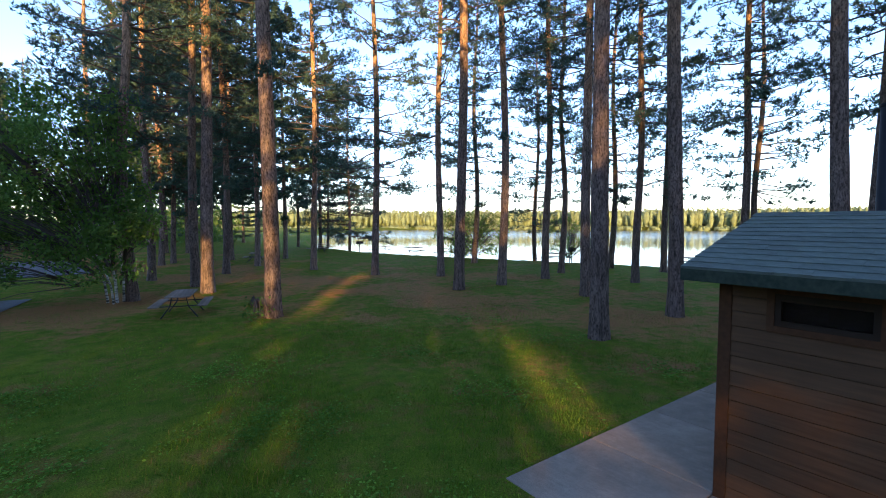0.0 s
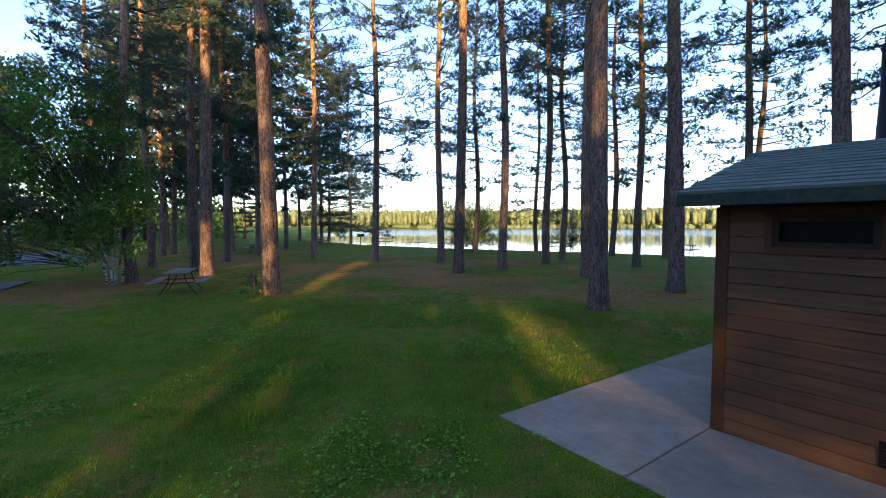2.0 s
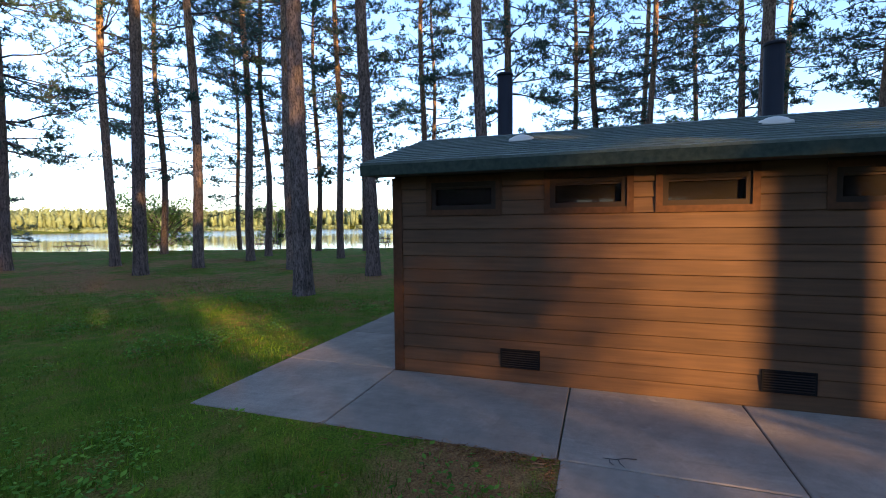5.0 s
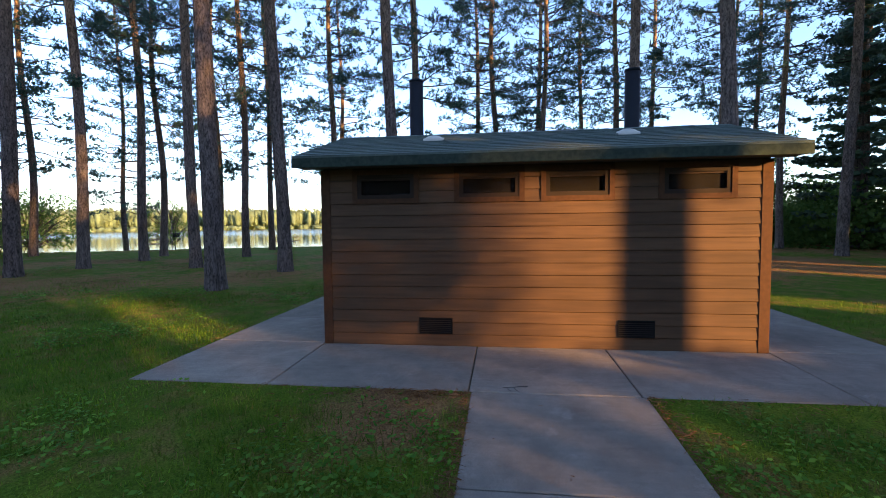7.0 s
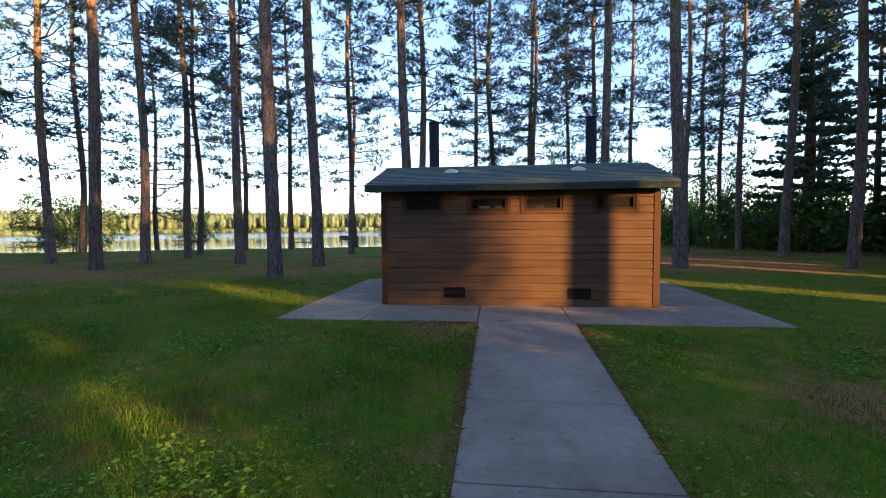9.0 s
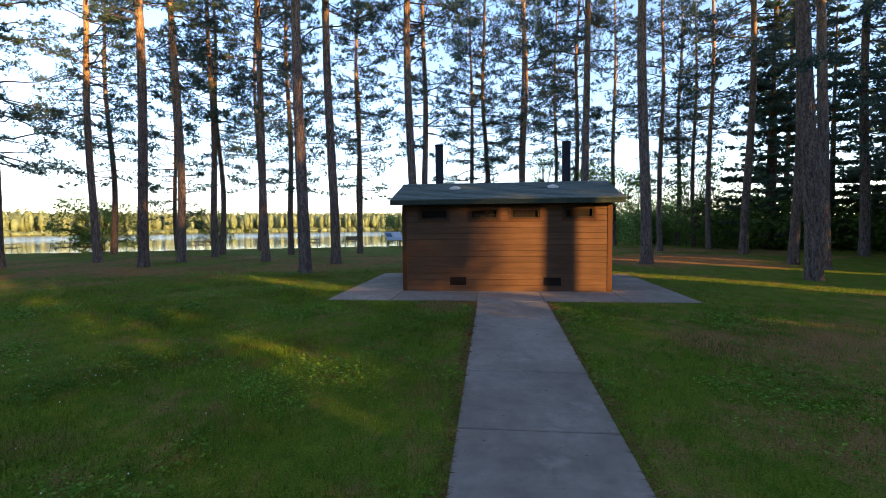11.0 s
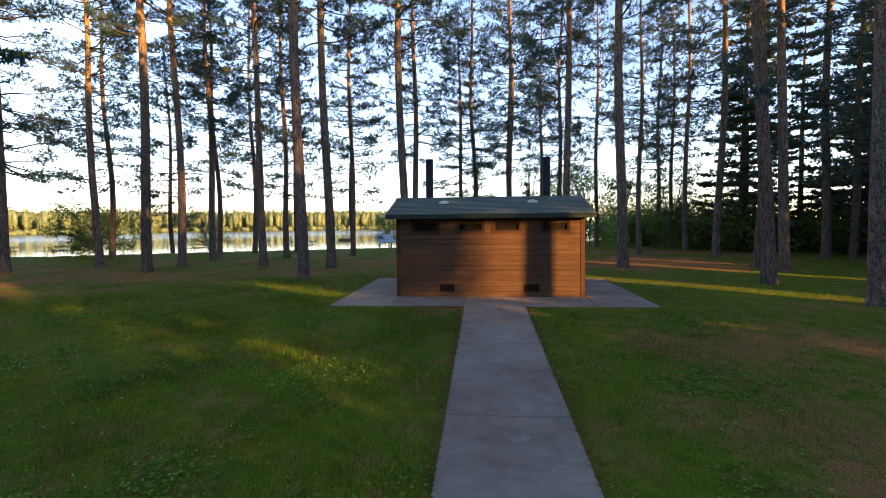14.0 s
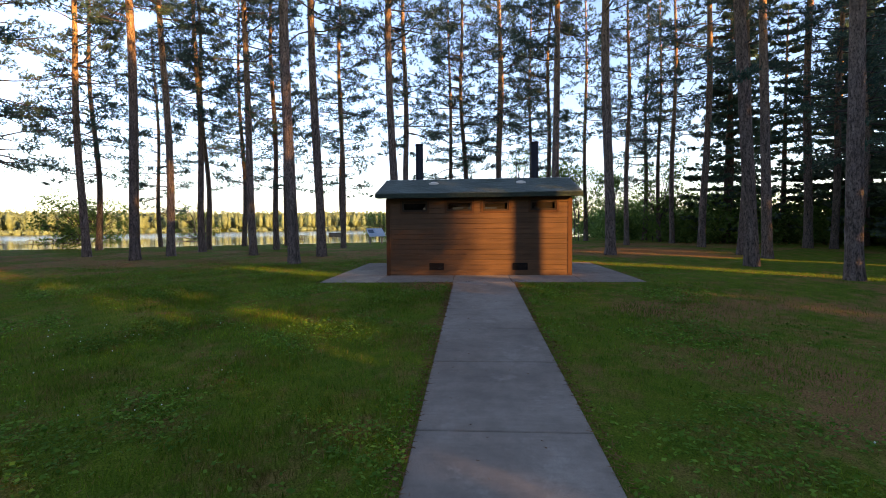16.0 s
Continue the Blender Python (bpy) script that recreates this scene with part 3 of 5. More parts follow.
# roof: deck, courses, fascia
EX, EZ = -0.307, 2.372
SLOPE = math.atan2(RIDGE_Z - EZ, RIDGE_X - EX)
RUN = math.hypot(RIDGE_Z - EZ, RIDGE_X - EX)
G0, G1 = 0.275, -LEN - 0.26
bm = bmesh.new()
prof = [(EX + 0.02, EZ - 0.05), (RIDGE_X, RIDGE_Z - 0.05), (2 * RIDGE_X - EX - 0.02, EZ - 0.05), (2 * RIDGE_X - EX - 0.02, EZ - 0.012), (RIDGE_X, RIDGE_Z - 0.012), (EX + 0.02, EZ - 0.012)]
a = [bm.verts.new((x, G0 - 0.01, z)) for x, z in prof]
b = [bm.verts.new((x, G1 + 0.01, z)) for x, z in prof]
for q in (a, b[::-1]):
    bm.faces.new((q[0], q[1], q[4], q[5]))
    bm.faces.new((q[1], q[2], q[3], q[4]))
for k in range(6):
    bm.faces.new((a[k], b[k], b[(k + 1) % 6], a[(k + 1) % 6]))
roof = part("roof", bm_mesh("roof", bm, M_SOFFIT), house, "gable roof of grey-green shingles with yellow lichen")
COURSES, TABS = 13, 22
STEP, TAB = RUN / COURSES, (G0 - G1) / TABS


def tilt_box(bm, x0, x1, y0, y1, z0, z1):
    """A shingle: its upper end sinks under the course above."""
    for v in box(bm, x0, x1, y0, y1, z0, z1):
        v.co.z -= v.co.x * 0.075


SHINGLES = {}
for kind, width in (("full", TAB), ("half", TAB / 2)):
    SHINGLES[kind] = []
    for k in range(4):
        bm = bmesh.new()
        tilt_box(bm, -0.006 + random.uniform(-0.004, 0.004), STEP * 1.15, 0.001, width - 0.0015, 0.004, 0.032 + random.uniform(-0.002, 0.002))
        SHINGLES[kind].append(bm_mesh("shingle", bm, M_SHINGLE))
SLOPE_M = Matrix.Translation((EX, 0, EZ)) @ Matrix.Rotation(-SLOPE, 4, "Y")
for k in range(COURSES):
    y = G1
    while y < G0 - 0.01:
        kind = "half" if k % 2 and (y == G1 or y > G0 - TAB * 0.75) else "full"
        m = SLOPE_M @ Matrix.Translation((k * STEP, y, random.uniform(-0.001, 0.002)))
        part("shingle", random.choice(SHINGLES[kind]), roof, "", m)
        y += TAB / 2 if kind == "half" else TAB
# the far slope, out of sight, course by course
for k in range(COURSES):
    bm = bmesh.new()
    for j in range(TABS):
        y0 = G1 + TAB * j
        tilt_box(bm, -0.006, STEP * 1.15, y0, y0 + TAB - 0.004, 0.006, 0.026)
    me = bm_mesh("shingle_course", bm, M_SHINGLE)
    me.transform(Matrix.Translation((2 * RIDGE_X, 0, 0)) @ Matrix.Diagonal((-1, 1, 1, 1)) @ SLOPE_M @ Matrix.Translation((k * STEP, 0, 0)))
    me.flip_normals()
    part("shingle_course", me, roof)
CAP = (G0 - G1) / 24
bm = bmesh.new()
p = [(-0.13, -0.012), (0, 0.028), (0.13, -0.012), (0, 0.012)]
a = [bm.verts.new((x, 0, z)) for x, z in p]
b = [bm.verts.new((x, CAP + 0.02, z - 0.004)) for x, z in p]
for k in range(4):
    bm.faces.new((a[k], b[k], b[(k + 1) % 4], a[(k + 1) % 4]))
bm.faces.new(a)
bm.faces.new(b[::-1])
cap = bm_mesh("ridge_cap", bm, M_SHINGLE)
for j in range(24):
    part("ridge_cap", cap, roof, "", Matrix.Translation((RIDGE_X, G1 + CAP * j, RIDGE_Z + 0.004 + 0.002 * (j % 3))))
for x0, x1 in ((EX - 0.012, EX + 0.012), (2 * RIDGE_X - EX - 0.012, 2 * RIDGE_X - EX + 0.012)):
    bm = bmesh.new()
    box(bm, x0, x1, G1, G0, EZ - 0.115, EZ + 0.004, 0.004)
    part("fascia", bm_mesh("fascia", bm, M_FASCIA), house, "dark green painted fascia board")
for y0, y1 in ((G0 - 0.022, G0), (G1, G1 + 0.022)):
    bm = bmesh.new()
    for sgn in (1, -1):
        xs = [EX + 0.013, RIDGE_X] if sgn > 0 else [2 * RIDGE_X - EX - 0.013, RIDGE_X]
        p = [(xs[0], EZ - 0.115), (xs[1], RIDGE_Z - 0.125), (xs[1], RIDGE_Z + 0.0), (xs[0], EZ + 0.0)]
        a = [bm.verts.new((x, y0, z)) for x, z in p]
        b = [bm.verts.new((x, y1, z)) for x, z in p]
        bm.faces.new(a)
        bm.faces.new(b[::-1])
        for k in range(4):
            bm.faces.new((a[k], b[k], b[(k + 1) % 4], a[(k + 1) % 4]))
    part("rake_board", bm_mesh("rake_board", bm, M_FASCIA), house, "dark green painted rake board")
bm = bmesh.new()
box(bm, EX + 0.013, 0.0, G1 + 0.023, G0 - 0.023, EAVE + 0.006, EAVE + 0.022)
part("soffit", bm_mesh("soffit", bm, M_SOFFIT), house)
for y in (-1.32, -4.01):
    bm = bmesh.new()
    bmesh.ops.create_uvsphere(bm, u_segments=20, v_segments=10, radius=0.13)
    for v in bm.verts:
        v.co.z = max(v.co.z, -0.02) * 0.42
    bmesh.ops.create_cone(bm, cap_ends=True, segments=20, radius1=0.16, radius2=0.15, depth=0.025)
    xx = 0.9
    m = Matrix.Translation((xx, y, EZ + (xx - EX) * math.tan(SLOPE) + 0.035)) @ Matrix.Rotation(-SLOPE, 4, "Y")
    part("roof_vent", bm_mesh("roof_vent", bm, M_DOME_SUN_TINT, True), house, "pale plastic domed roof vent", m)
for y in (-0.56, -4.8):
    bm = bmesh.new()
    cyl(bm, 0, 0, 0, 4.44, 0.14, 24)
    stack = part("vent_pipe", bm_mesh("vent_pipe", bm, M_STACK, True), house, "tall black vent pipe", Matrix.Translation((3.72, y, 0)))
    bm = bmesh.new()
    cyl(bm, 0, 0, 4.42, 4.47, 0.15, 24)
    part("collar", bm_mesh("collar", bm, M_STACK, True), stack)


# ---- trees ----
def trunk_mesh(name, rng, height, r0, r1, lean=0.0, sway=0.15, flare=0.35, n=14, rings=30, material=None):
    z = np.linspace(0, 1, rings) ** 1.25 * height
    ph = rng.uniform(0, 6.28, 4)
    t = z / height
    wave = 2 * np.pi * z / rng.uniform(11.0, 18.0)
    cx = lean * t + 0.7 * sway * (np.sin(wave + ph[0]) - np.sin(ph[0]))
    cy = 0.7 * sway * (np.sin(wave * 0.8 + ph[1]) - np.sin(ph[1]))
    a = np.arange(n) * 2 * np.pi / n
    r = (r0 * (1 - t) ** 0.8 + r1 * t) * (1 + flare * np.exp(-z / 0.28))
    ridges = 1 + 0.06 * np.sin(a * 5 + ph[2])[None] * (0.4 + np.exp(-z / 0.4))[:, None] + rng.normal(0, 0.02, (rings, n))
    zz = np.repeat(z[:, None], n, 1)
    zz[0] -= 0.25
    v = np.stack([cx[:, None] + r[:, None] * ridges * np.cos(a), cy[:, None] + r[:, None] * ridges * np.sin(a), zz], -1)
    k = np.arange(rings - 1)[:, None] * n
    i, j = np.arange(n)[None], (np.arange(n)[None] + 1) % n
    f = np.stack([k + i, k + j, k + n + j, k + n + i], -1).reshape(-1, 4)
    axis = np.stack([cx, cy, z], 1)
    return mesh_of(name, v.reshape(-1, 3), f, material or M_BARK, True), axis


def pine(seed, height=22.0, base=8.5, low_dead=4.0, lean=0.0, reach=3.0, sway=0.12, r0=0.2, dense=1.0, light=False, grow=None):
    """A tall red pine: bare trunk, dead lower limbs, open crown of level boughs that end in needle tufts."""
    rng = np.random.default_rng(seed)
    tree = thing("pine_tree", "tall red pine with bare trunk and open tufted crown", "tree", group="pines of the grove")
    me, axis = trunk_mesh("trunk", rng, height, r0, 0.04, lean, sway)
    part("trunk", me, tree, "scaly brown bark turning orange above")
    limbs, pos, aim = Soup(), [], []
    s = np.linspace(0, 1, 6)
    z = low_dead
    while z < height - 0.2:
        t = (z - base) / (height - base)
        live = t > 0
        for _ in range(rng.integers(3, 6) if live else rng.integers(0, 3)):
            az = rng.uniform(0, 6.283)
            if live:
                L = reach * ((1 - t) ** 0.65 * rng.uniform(0.5, 1.15) + 0.08) * (0.75 + 0.25 * min(1, t * 6))
            else:
                L = rng.uniform(0.4, 2.0)
            o = np.array([np.interp(z, axis[:, 2], axis[:, k]) for k in range(3)])
            rise = -0.2 + 0.6 * t + rng.uniform(-0.22, 0.26) if live else rng.uniform(-0.35, 0.1)
            turn = az + rng.uniform(-0.3, 0.3) * s
            p = o + np.stack([np.cos(turn), np.sin(turn), np.zeros(6)], 1) * (s * L)[:, None]
            p[:, 2] += rise * s * L + (rng.uniform(0.04, 0.22) * L * s ** 2.4 if live else -0.05 * L * s ** 2)
            p[1:] += rng.normal(0, 0.018, (5, 3)) * L
            limbs.add(*tube(p, (0.013 + 0.011 * L if live else 0.009 + 0.005 * L) * (1 - 0.75 * s), 3))
            if not live and rng.random() < 0.8:
                continue
            out = np.array([np.cos(turn[-1]), np.sin(turn[-1]), rise * 0.5])
            side = np.array([-out[1], out[0], 0.0])
            n = int(2 + (2.1 if light else 2.9) * L)
            for j, u in enumerate(np.sort(rng.uniform(0.32 if live else 0.8, 1.0, n))):
                q = np.array([np.interp(u, s, p[:, k]) for k in range(3)])
                e = out * rng.uniform(0.4, 1.0) + side * (1 if j % 2 else -1) * rng.uniform(0.35, 1.0) + np.array([0, 0, rng.uniform(-0.2, 0.5)])
                e *= (0.22 + 0.34 * L * (1.08 - u)) * rng.uniform(0.7, 1.2) / np.linalg.norm(e)
                if not light:
                    limbs.add(*tube(np.stack([q, q + e]), (0.009, 0.004), 3))
                d = e / np.linalg.norm(e)
                for w in (0.45, 0.75, 1.0) if not light else (0.6, 1.0):
                    for _ in range(2):
                        pos.append(q + e * w + rng.normal(0, 0.085, 3))
                        aim.append(d)
            pos.append(p[-1])
            aim.append(out / np.linalg.norm(out))
        z += rng.uniform(0.4, 0.85) / dense if live else rng.uniform(0.3, 0.9)
    tagged(part("branchwork", limbs.mesh("branchwork", M_DEADWOOD), tree), kind="stuff")
    pos, aim = np.asarray(pos), np.asarray(aim)
    k = 4 if light else 5
    P, A = np.repeat(pos, k, 0), np.repeat(aim, k, 0)
    d = A * 0.55 + rng.normal(0, 0.55, P.shape) + np.array([0, 0, 0.3])
    grow = grow or (1.35 if light else 1.06)
    v, f = blades(rng, P + rng.normal(0, 0.02, P.shape), d, rng.uniform(0.12, 0.2, len(P)) * grow, rng.uniform(0.03, 0.05, len(P)) * grow ** 2)
    part("crown", mesh_of("crown", v, f, M_NEEDLE), tree, "dark green needle tufts")
    return tree


def conifer(seed, height, radius, base=0.5, spacing=0.5, cards=14, name="spruce_tree", label="dark layered conifer with drooping boughs", r0=0.16):
    """A conifer clothed in level boughs."""
    rng = np.random.default_rng(seed)
    tree = thing(name, label, "tree")
    me, axis = trunk_mesh("trunk", rng, height, r0, 0.02, 0.0, 0.05, rings=14, n=8)
    part("trunk", me, tree)
    limbs, cen = Soup(), []
    z = base
    while z < height - 0.2:
        t = (z - base) / (height - base)
        for _ in range(rng.integers(4, 7)):
            az, L = rng.uniform(0, 6.283), radius * (1 - t) ** 0.75 * rng.uniform(0.65, 1.1) + 0.2
            s = np.linspace(0, 1, 5)
            p = np.stack([np.cos(az) * s * L, np.sin(az) * s * L, z - 0.12 * L * s + 0.14 * L * s ** 3], 1)
            limbs.add(*tube(p, 0.03 * (1 - 0.8 * s) * (0.4 + 0.2 * L), 4))
            n = int(cards * L) + 3
            u = rng.uniform(0.15, 1.02, n)
            q = np.stack([np.interp(u, s, p[:, k]) for k in range(3)], 1)
            wide = (0.16 + 0.2 * L * (1 - np.abs(u - 0.55))) * rng.normal(0, 0.6, n)
            q += np.stack([-np.sin(az) * wide, np.cos(az) * wide, rng.normal(-0.04, 0.06, n)], 1)
            cen.append(q)
        z += spacing * rng.uniform(0.7, 1.2)
    tagged(part("branchwork", limbs.mesh("branchwork", M_DEADWOOD), tree), kind="stuff")
    cen = np.concatenate(cen)
    v, f = leaf_cards(rng, cen, rng.uniform(0.26, 0.46, len(cen)), 0.5)
    part("crown", mesh_of("crown", v, f, M_SPRUCE), tree)
    return tree


def place(ob, x, y, turn=0.0, scale=1.0):
    return Matrix.Translation((x, y, float(terrain(np.array(x), np.array(y))))) @ Matrix.Rotation(turn, 4, "Z") @ Matrix.Scale(scale, 4)


KINDS = [dict(seed=11, base=8.0), dict(seed=12, base=8.6, lean=0.35, reach=2.8), dict(seed=13, base=6.4, low_dead=2.6, reach=3.3, lean=-0.3, sway=0.16),
         dict(seed=14, base=4.6, low_dead=2.2, reach=3.7, height=21, sway=0.17), dict(seed=15, base=9.6, height=23, reach=3.0, lean=0.25, sway=0.1),
         dict(seed=16, base=2.2, low_dead=1.8, height=19, reach=4.6, r0=0.16, dense=1.4), dict(seed=17, base=11.5, low_dead=10.0, height=23, reach=2.6, sway=0.0),
         dict(seed=18, base=6.4, low_dead=3.5, height=22, reach=3.9, sway=0.14, dense=1.35), dict(seed=19, base=5.0, low_dead=2.8, reach=3.7, height=21, sway=0.16, light=True),
         dict(seed=20, base=5.6, low_dead=3.0, reach=4.4, dense=1.3, light=True, grow=1.9), dict(seed=21, base=8.5, low_dead=4.0, reach=3.2, height=23, light=True),
         dict(seed=17, base=11.5, low_dead=10.0, height=23, reach=2.6, sway=0.0, r0=0.235)]
sx, sy = math.cos(radians(SUN_AZ)), math.sin(radians(SUN_AZ))
PINES = [
    # x, y, kind, turn, scale
    (4.75, 4.74, 4, 0.3, 1.12), (8.98, 4.99, 4, 2, 1), (10, 9, 1, 1.1, 1), (12.69, 13.41, 0, 2.2, 0.95), (9.45, 13.14, 1, 3.6, 1),
    (7.08, 13.29, 4, 4.2, 1), (9.23, 17.55, 2, 0.4, 0.95), (6.72, 20.19, 3, 1.3, 1), (15.52, 22.28, 3, 2.9, 0.95), (21.78, 22.25, 2, 0.2, 0.95),
    (15.39, 14.64, 2, 5, 0.9), (19.86, 14.51, 3, 3.3, 0.95), (14.95, 9.91, 0, 1.9, 0.95), (20.41, 11.47, 2, 4.4, 0.95), (16.22, 5.96, 0, 0.9, 0.9),
    (23.4, 7.96, 2, 5.5, 0.9), (10.43, 1.45, 4, 1.5, 1), (14.14, 1.54, 2, 2.6, 1), (21.12, -0.88, 3, 0.7, 0.85), (20, -1.82, 2, 3.9, 1),
    (25.8, -4.8, 3, 1.8, 1), (19.77, -4.61, 2, 0.1, 0.95), (24.53, -7.14, 3, 4.8, 0.85), (15.38, -7.1, 2, 2.3, 0.8), (11.77, -6.93, 4, 5.2, 0.95),
    (25.1, -11.79, 3, 1, 0.9), (8.88, -9.05, 4, 0.6, 1.05), (18.43, -12.91, 0, 3.1, 0.9), (20.63, -16.8, 0, 2, 0.9), (15.49, -16.39, 4, 4, 0.95),
    (3.6, -12.45, 4, 1.7, 1), (7.78, -15.54, 6, 5.7, 1.05), (13.94, -21.5, 4, 0.9, 1), (-0.54, -12.68, 4, 3, 0.9), (20.99, -20.9, 0, 5, 0.9),
    (9.83, -15.59, 1, 2.4, 1), (23.12, -16.84, 2, 1.4, 0.8), (-4.26, 18.14, 2, 2.5, 1), (-3.25, 24.7, 0, 0.5, 1), (-2.06, 33.5, 7, 1.8, 0.95),
    (-1.23, 34.87, 2, 3, 0.95), (1.05, 45.57, 7, 4.1, 0.95), (-1.82, 20.98, 7, 5.1, 1), (-1.69, 18.8, 4, 0.2, 1.1), (0.36, 25.67, 7, 2.8, 0.95),
    (2.62, 35.14, 7, 4.4, 0.9), (2.92, 29.19, 7, 1.1, 0.95), (-0.98, 12.22, 4, 3.5, 1.08), (6.25, 34.02, 2, 0.8, 0.9), (12.79, 50.2, 3, 2.1, 0.9),
    (5.04, 24.81, 7, 3.8, 0.95), (15.04, 47.08, 5, 0.9, 1), (15.44, 42.3, 5, 2.2, 1), (13.14, 44.41, 9, 0.7, 1), (13.4, -22.5, 8, 0.3, 1),
    (9.9, -20.9, 8, 1.3, 1), (6.6, -22, 8, 3.3, 1), (26, -16.8, 8, 0.9, 1), (-5.57, 35.76, 10, 1.2, 1), (-4.01, 41.35, 10, 2.2, 1),
    (-0.53, 46.94, 3, 0.2, 1), (4.04, 44.46, 2, 5.2, 0.95), (5.5, 50.11, 3, 3.3, 1), (-15.2, 52.5, 10, 1.2, 0.75), (-12.2, 51.5, 10, 5.2, 0.7),
    (-17.5, 50.5, 10, 0.2, 0.75), (-13.6, 54.5, 10, 2.2, 0.75), (-10.2, 53.0, 10, 3.2, 0.75)
]
# three unseen pines sunward; the first throws the dark band on the wall
PINES += [(b * sx - q * sy, b * sy + q * sx, k, q, c) for b, q, k, c in ((23.0, 2.33, 11, 1.25), (27.5, 5.2, 6, 1.35), (27.5, 12.4, 6, 1.35))]
made = {}
LEANING = {(3.6, -12.45): 3.2, (7.78, -15.54): 2.5, (-0.54, -12.68): 3.5}  # degrees towards +y
for x, y, k, turn, s in PINES:
    if math.hypot(x + 5, y) > 27 and k in (0, 1, 2, 3, 7):
        k = 10 if y < -2 else 9 if x < 9 else 8
    spot = place(None, x, y) @ Matrix.Rotation(radians(-LEANING.get((x, y), 0.0)), 4, "X") @ Matrix.Rotation(turn, 4, "Z") @ Matrix.Scale(s, 4)
    if k not in made:
        made[k] = pine(**KINDS[k])
        made[k].matrix_world = spot
    else:
        copy_thing(made[k], spot)

big = conifer(31, 19, 3.4, 1.2, 0.85, 30, r0=0.24)
big.matrix_world = place(big, 21.1, -20.8, 0.0, 0.95)
for x, y, turn, s in ((28.9, -26.5, 0.5, 1.1), (25.6, -31.7, 1.0, 1.1), (19.1, -28.8, 3.1, 0.95), (13.6, -32.4, 5.0, 0.95), (8.4, -30.9, 4.1, 0.9), (10.9, -25.6, 2.7, 0.8), (15.6, -25.9, 0.2, 0.9), (21.9, -25.2, 2.2, 0.95), (18.6, -27.2, 1.6, 1.0), (-6.3, 62.0, 0.3, 1.0), (-12.6, 58.0, 1.3, 1.0), (-1.1, 67.8, 2.3, 1.1), (4.9, 71.5, 3.3, 1.0), (10.5, 66.0, 4.3, 0.9)):
    copy_thing(big, place(big, x, y, turn, s))

# unseen woods added sunward, behind the walker; openings shaped to cast the sun patches
OPENINGS = [  # along the edge from, to; height from, to; how clear; how soft
    (-12.7, -11.75, 8.6, 11.0, 0.9, 0.2), (-8.05, -7.68, 7.7, 15.5, 0.85, 0.1), (-7.35, -6.5, 7.85, 10.1, 0.9, 0.14), (-6.8, -5.95, 6.1, 6.8, 0.62, 0.2), (-5.4, -4.6, 5.2, 6.2, 0.48, 0.2), (-6.9, -6.25, 4.6, 5.15, 0.38, 0.16),
    (-1.4, -0.25, 6.42, 7.5, 0.85, 0.1), (-0.35, 0.75, 5.4, 5.95, 0.45, 0.12), (-0.6, 0.55, 6.0, 7.0, 0.12, 0.15), (0.5, 1.05, 5.9, 6.8, 0.32, 0.09), (1.02, 1.18, 5.8, 7.7, 0.48, 0.04), (1.17, 1.33, 5.75, 7.9, 0.7, 0.04), (1.32, 1.47, 5.7, 8.0, 0.86, 0.04),
    (1.46, 1.62, 5.7, 8.0, 0.95, 0.04), (1.58, 2.15, 5.7, 7.95, 1.0, 0.05),
    (1.95, 2.5, 5.78, 7.9, 1.0, 0.04), (2.4, 2.85, 5.6, 7.9, 1.0, 0.04), (2.8, 3.35, 5.5, 7.85, 1.0, 0.04), (1.6, 2.15, 4.5, 5.1, 0.5, 0.1),
    (-1.0, 1.2, 11.4, 14.4, 0.5, 0.3), (7.0, 8.3, 3.6, 6.4, 1.0, 0.12), (13.9, 14.9, 3.6, 6.9, 1.0, 0.12), (16.0, 16.4, 4.9, 6.4, 0.9, 0.1), (17.4, 18.1, 4.9, 6.4, 1.0, 0.1)]


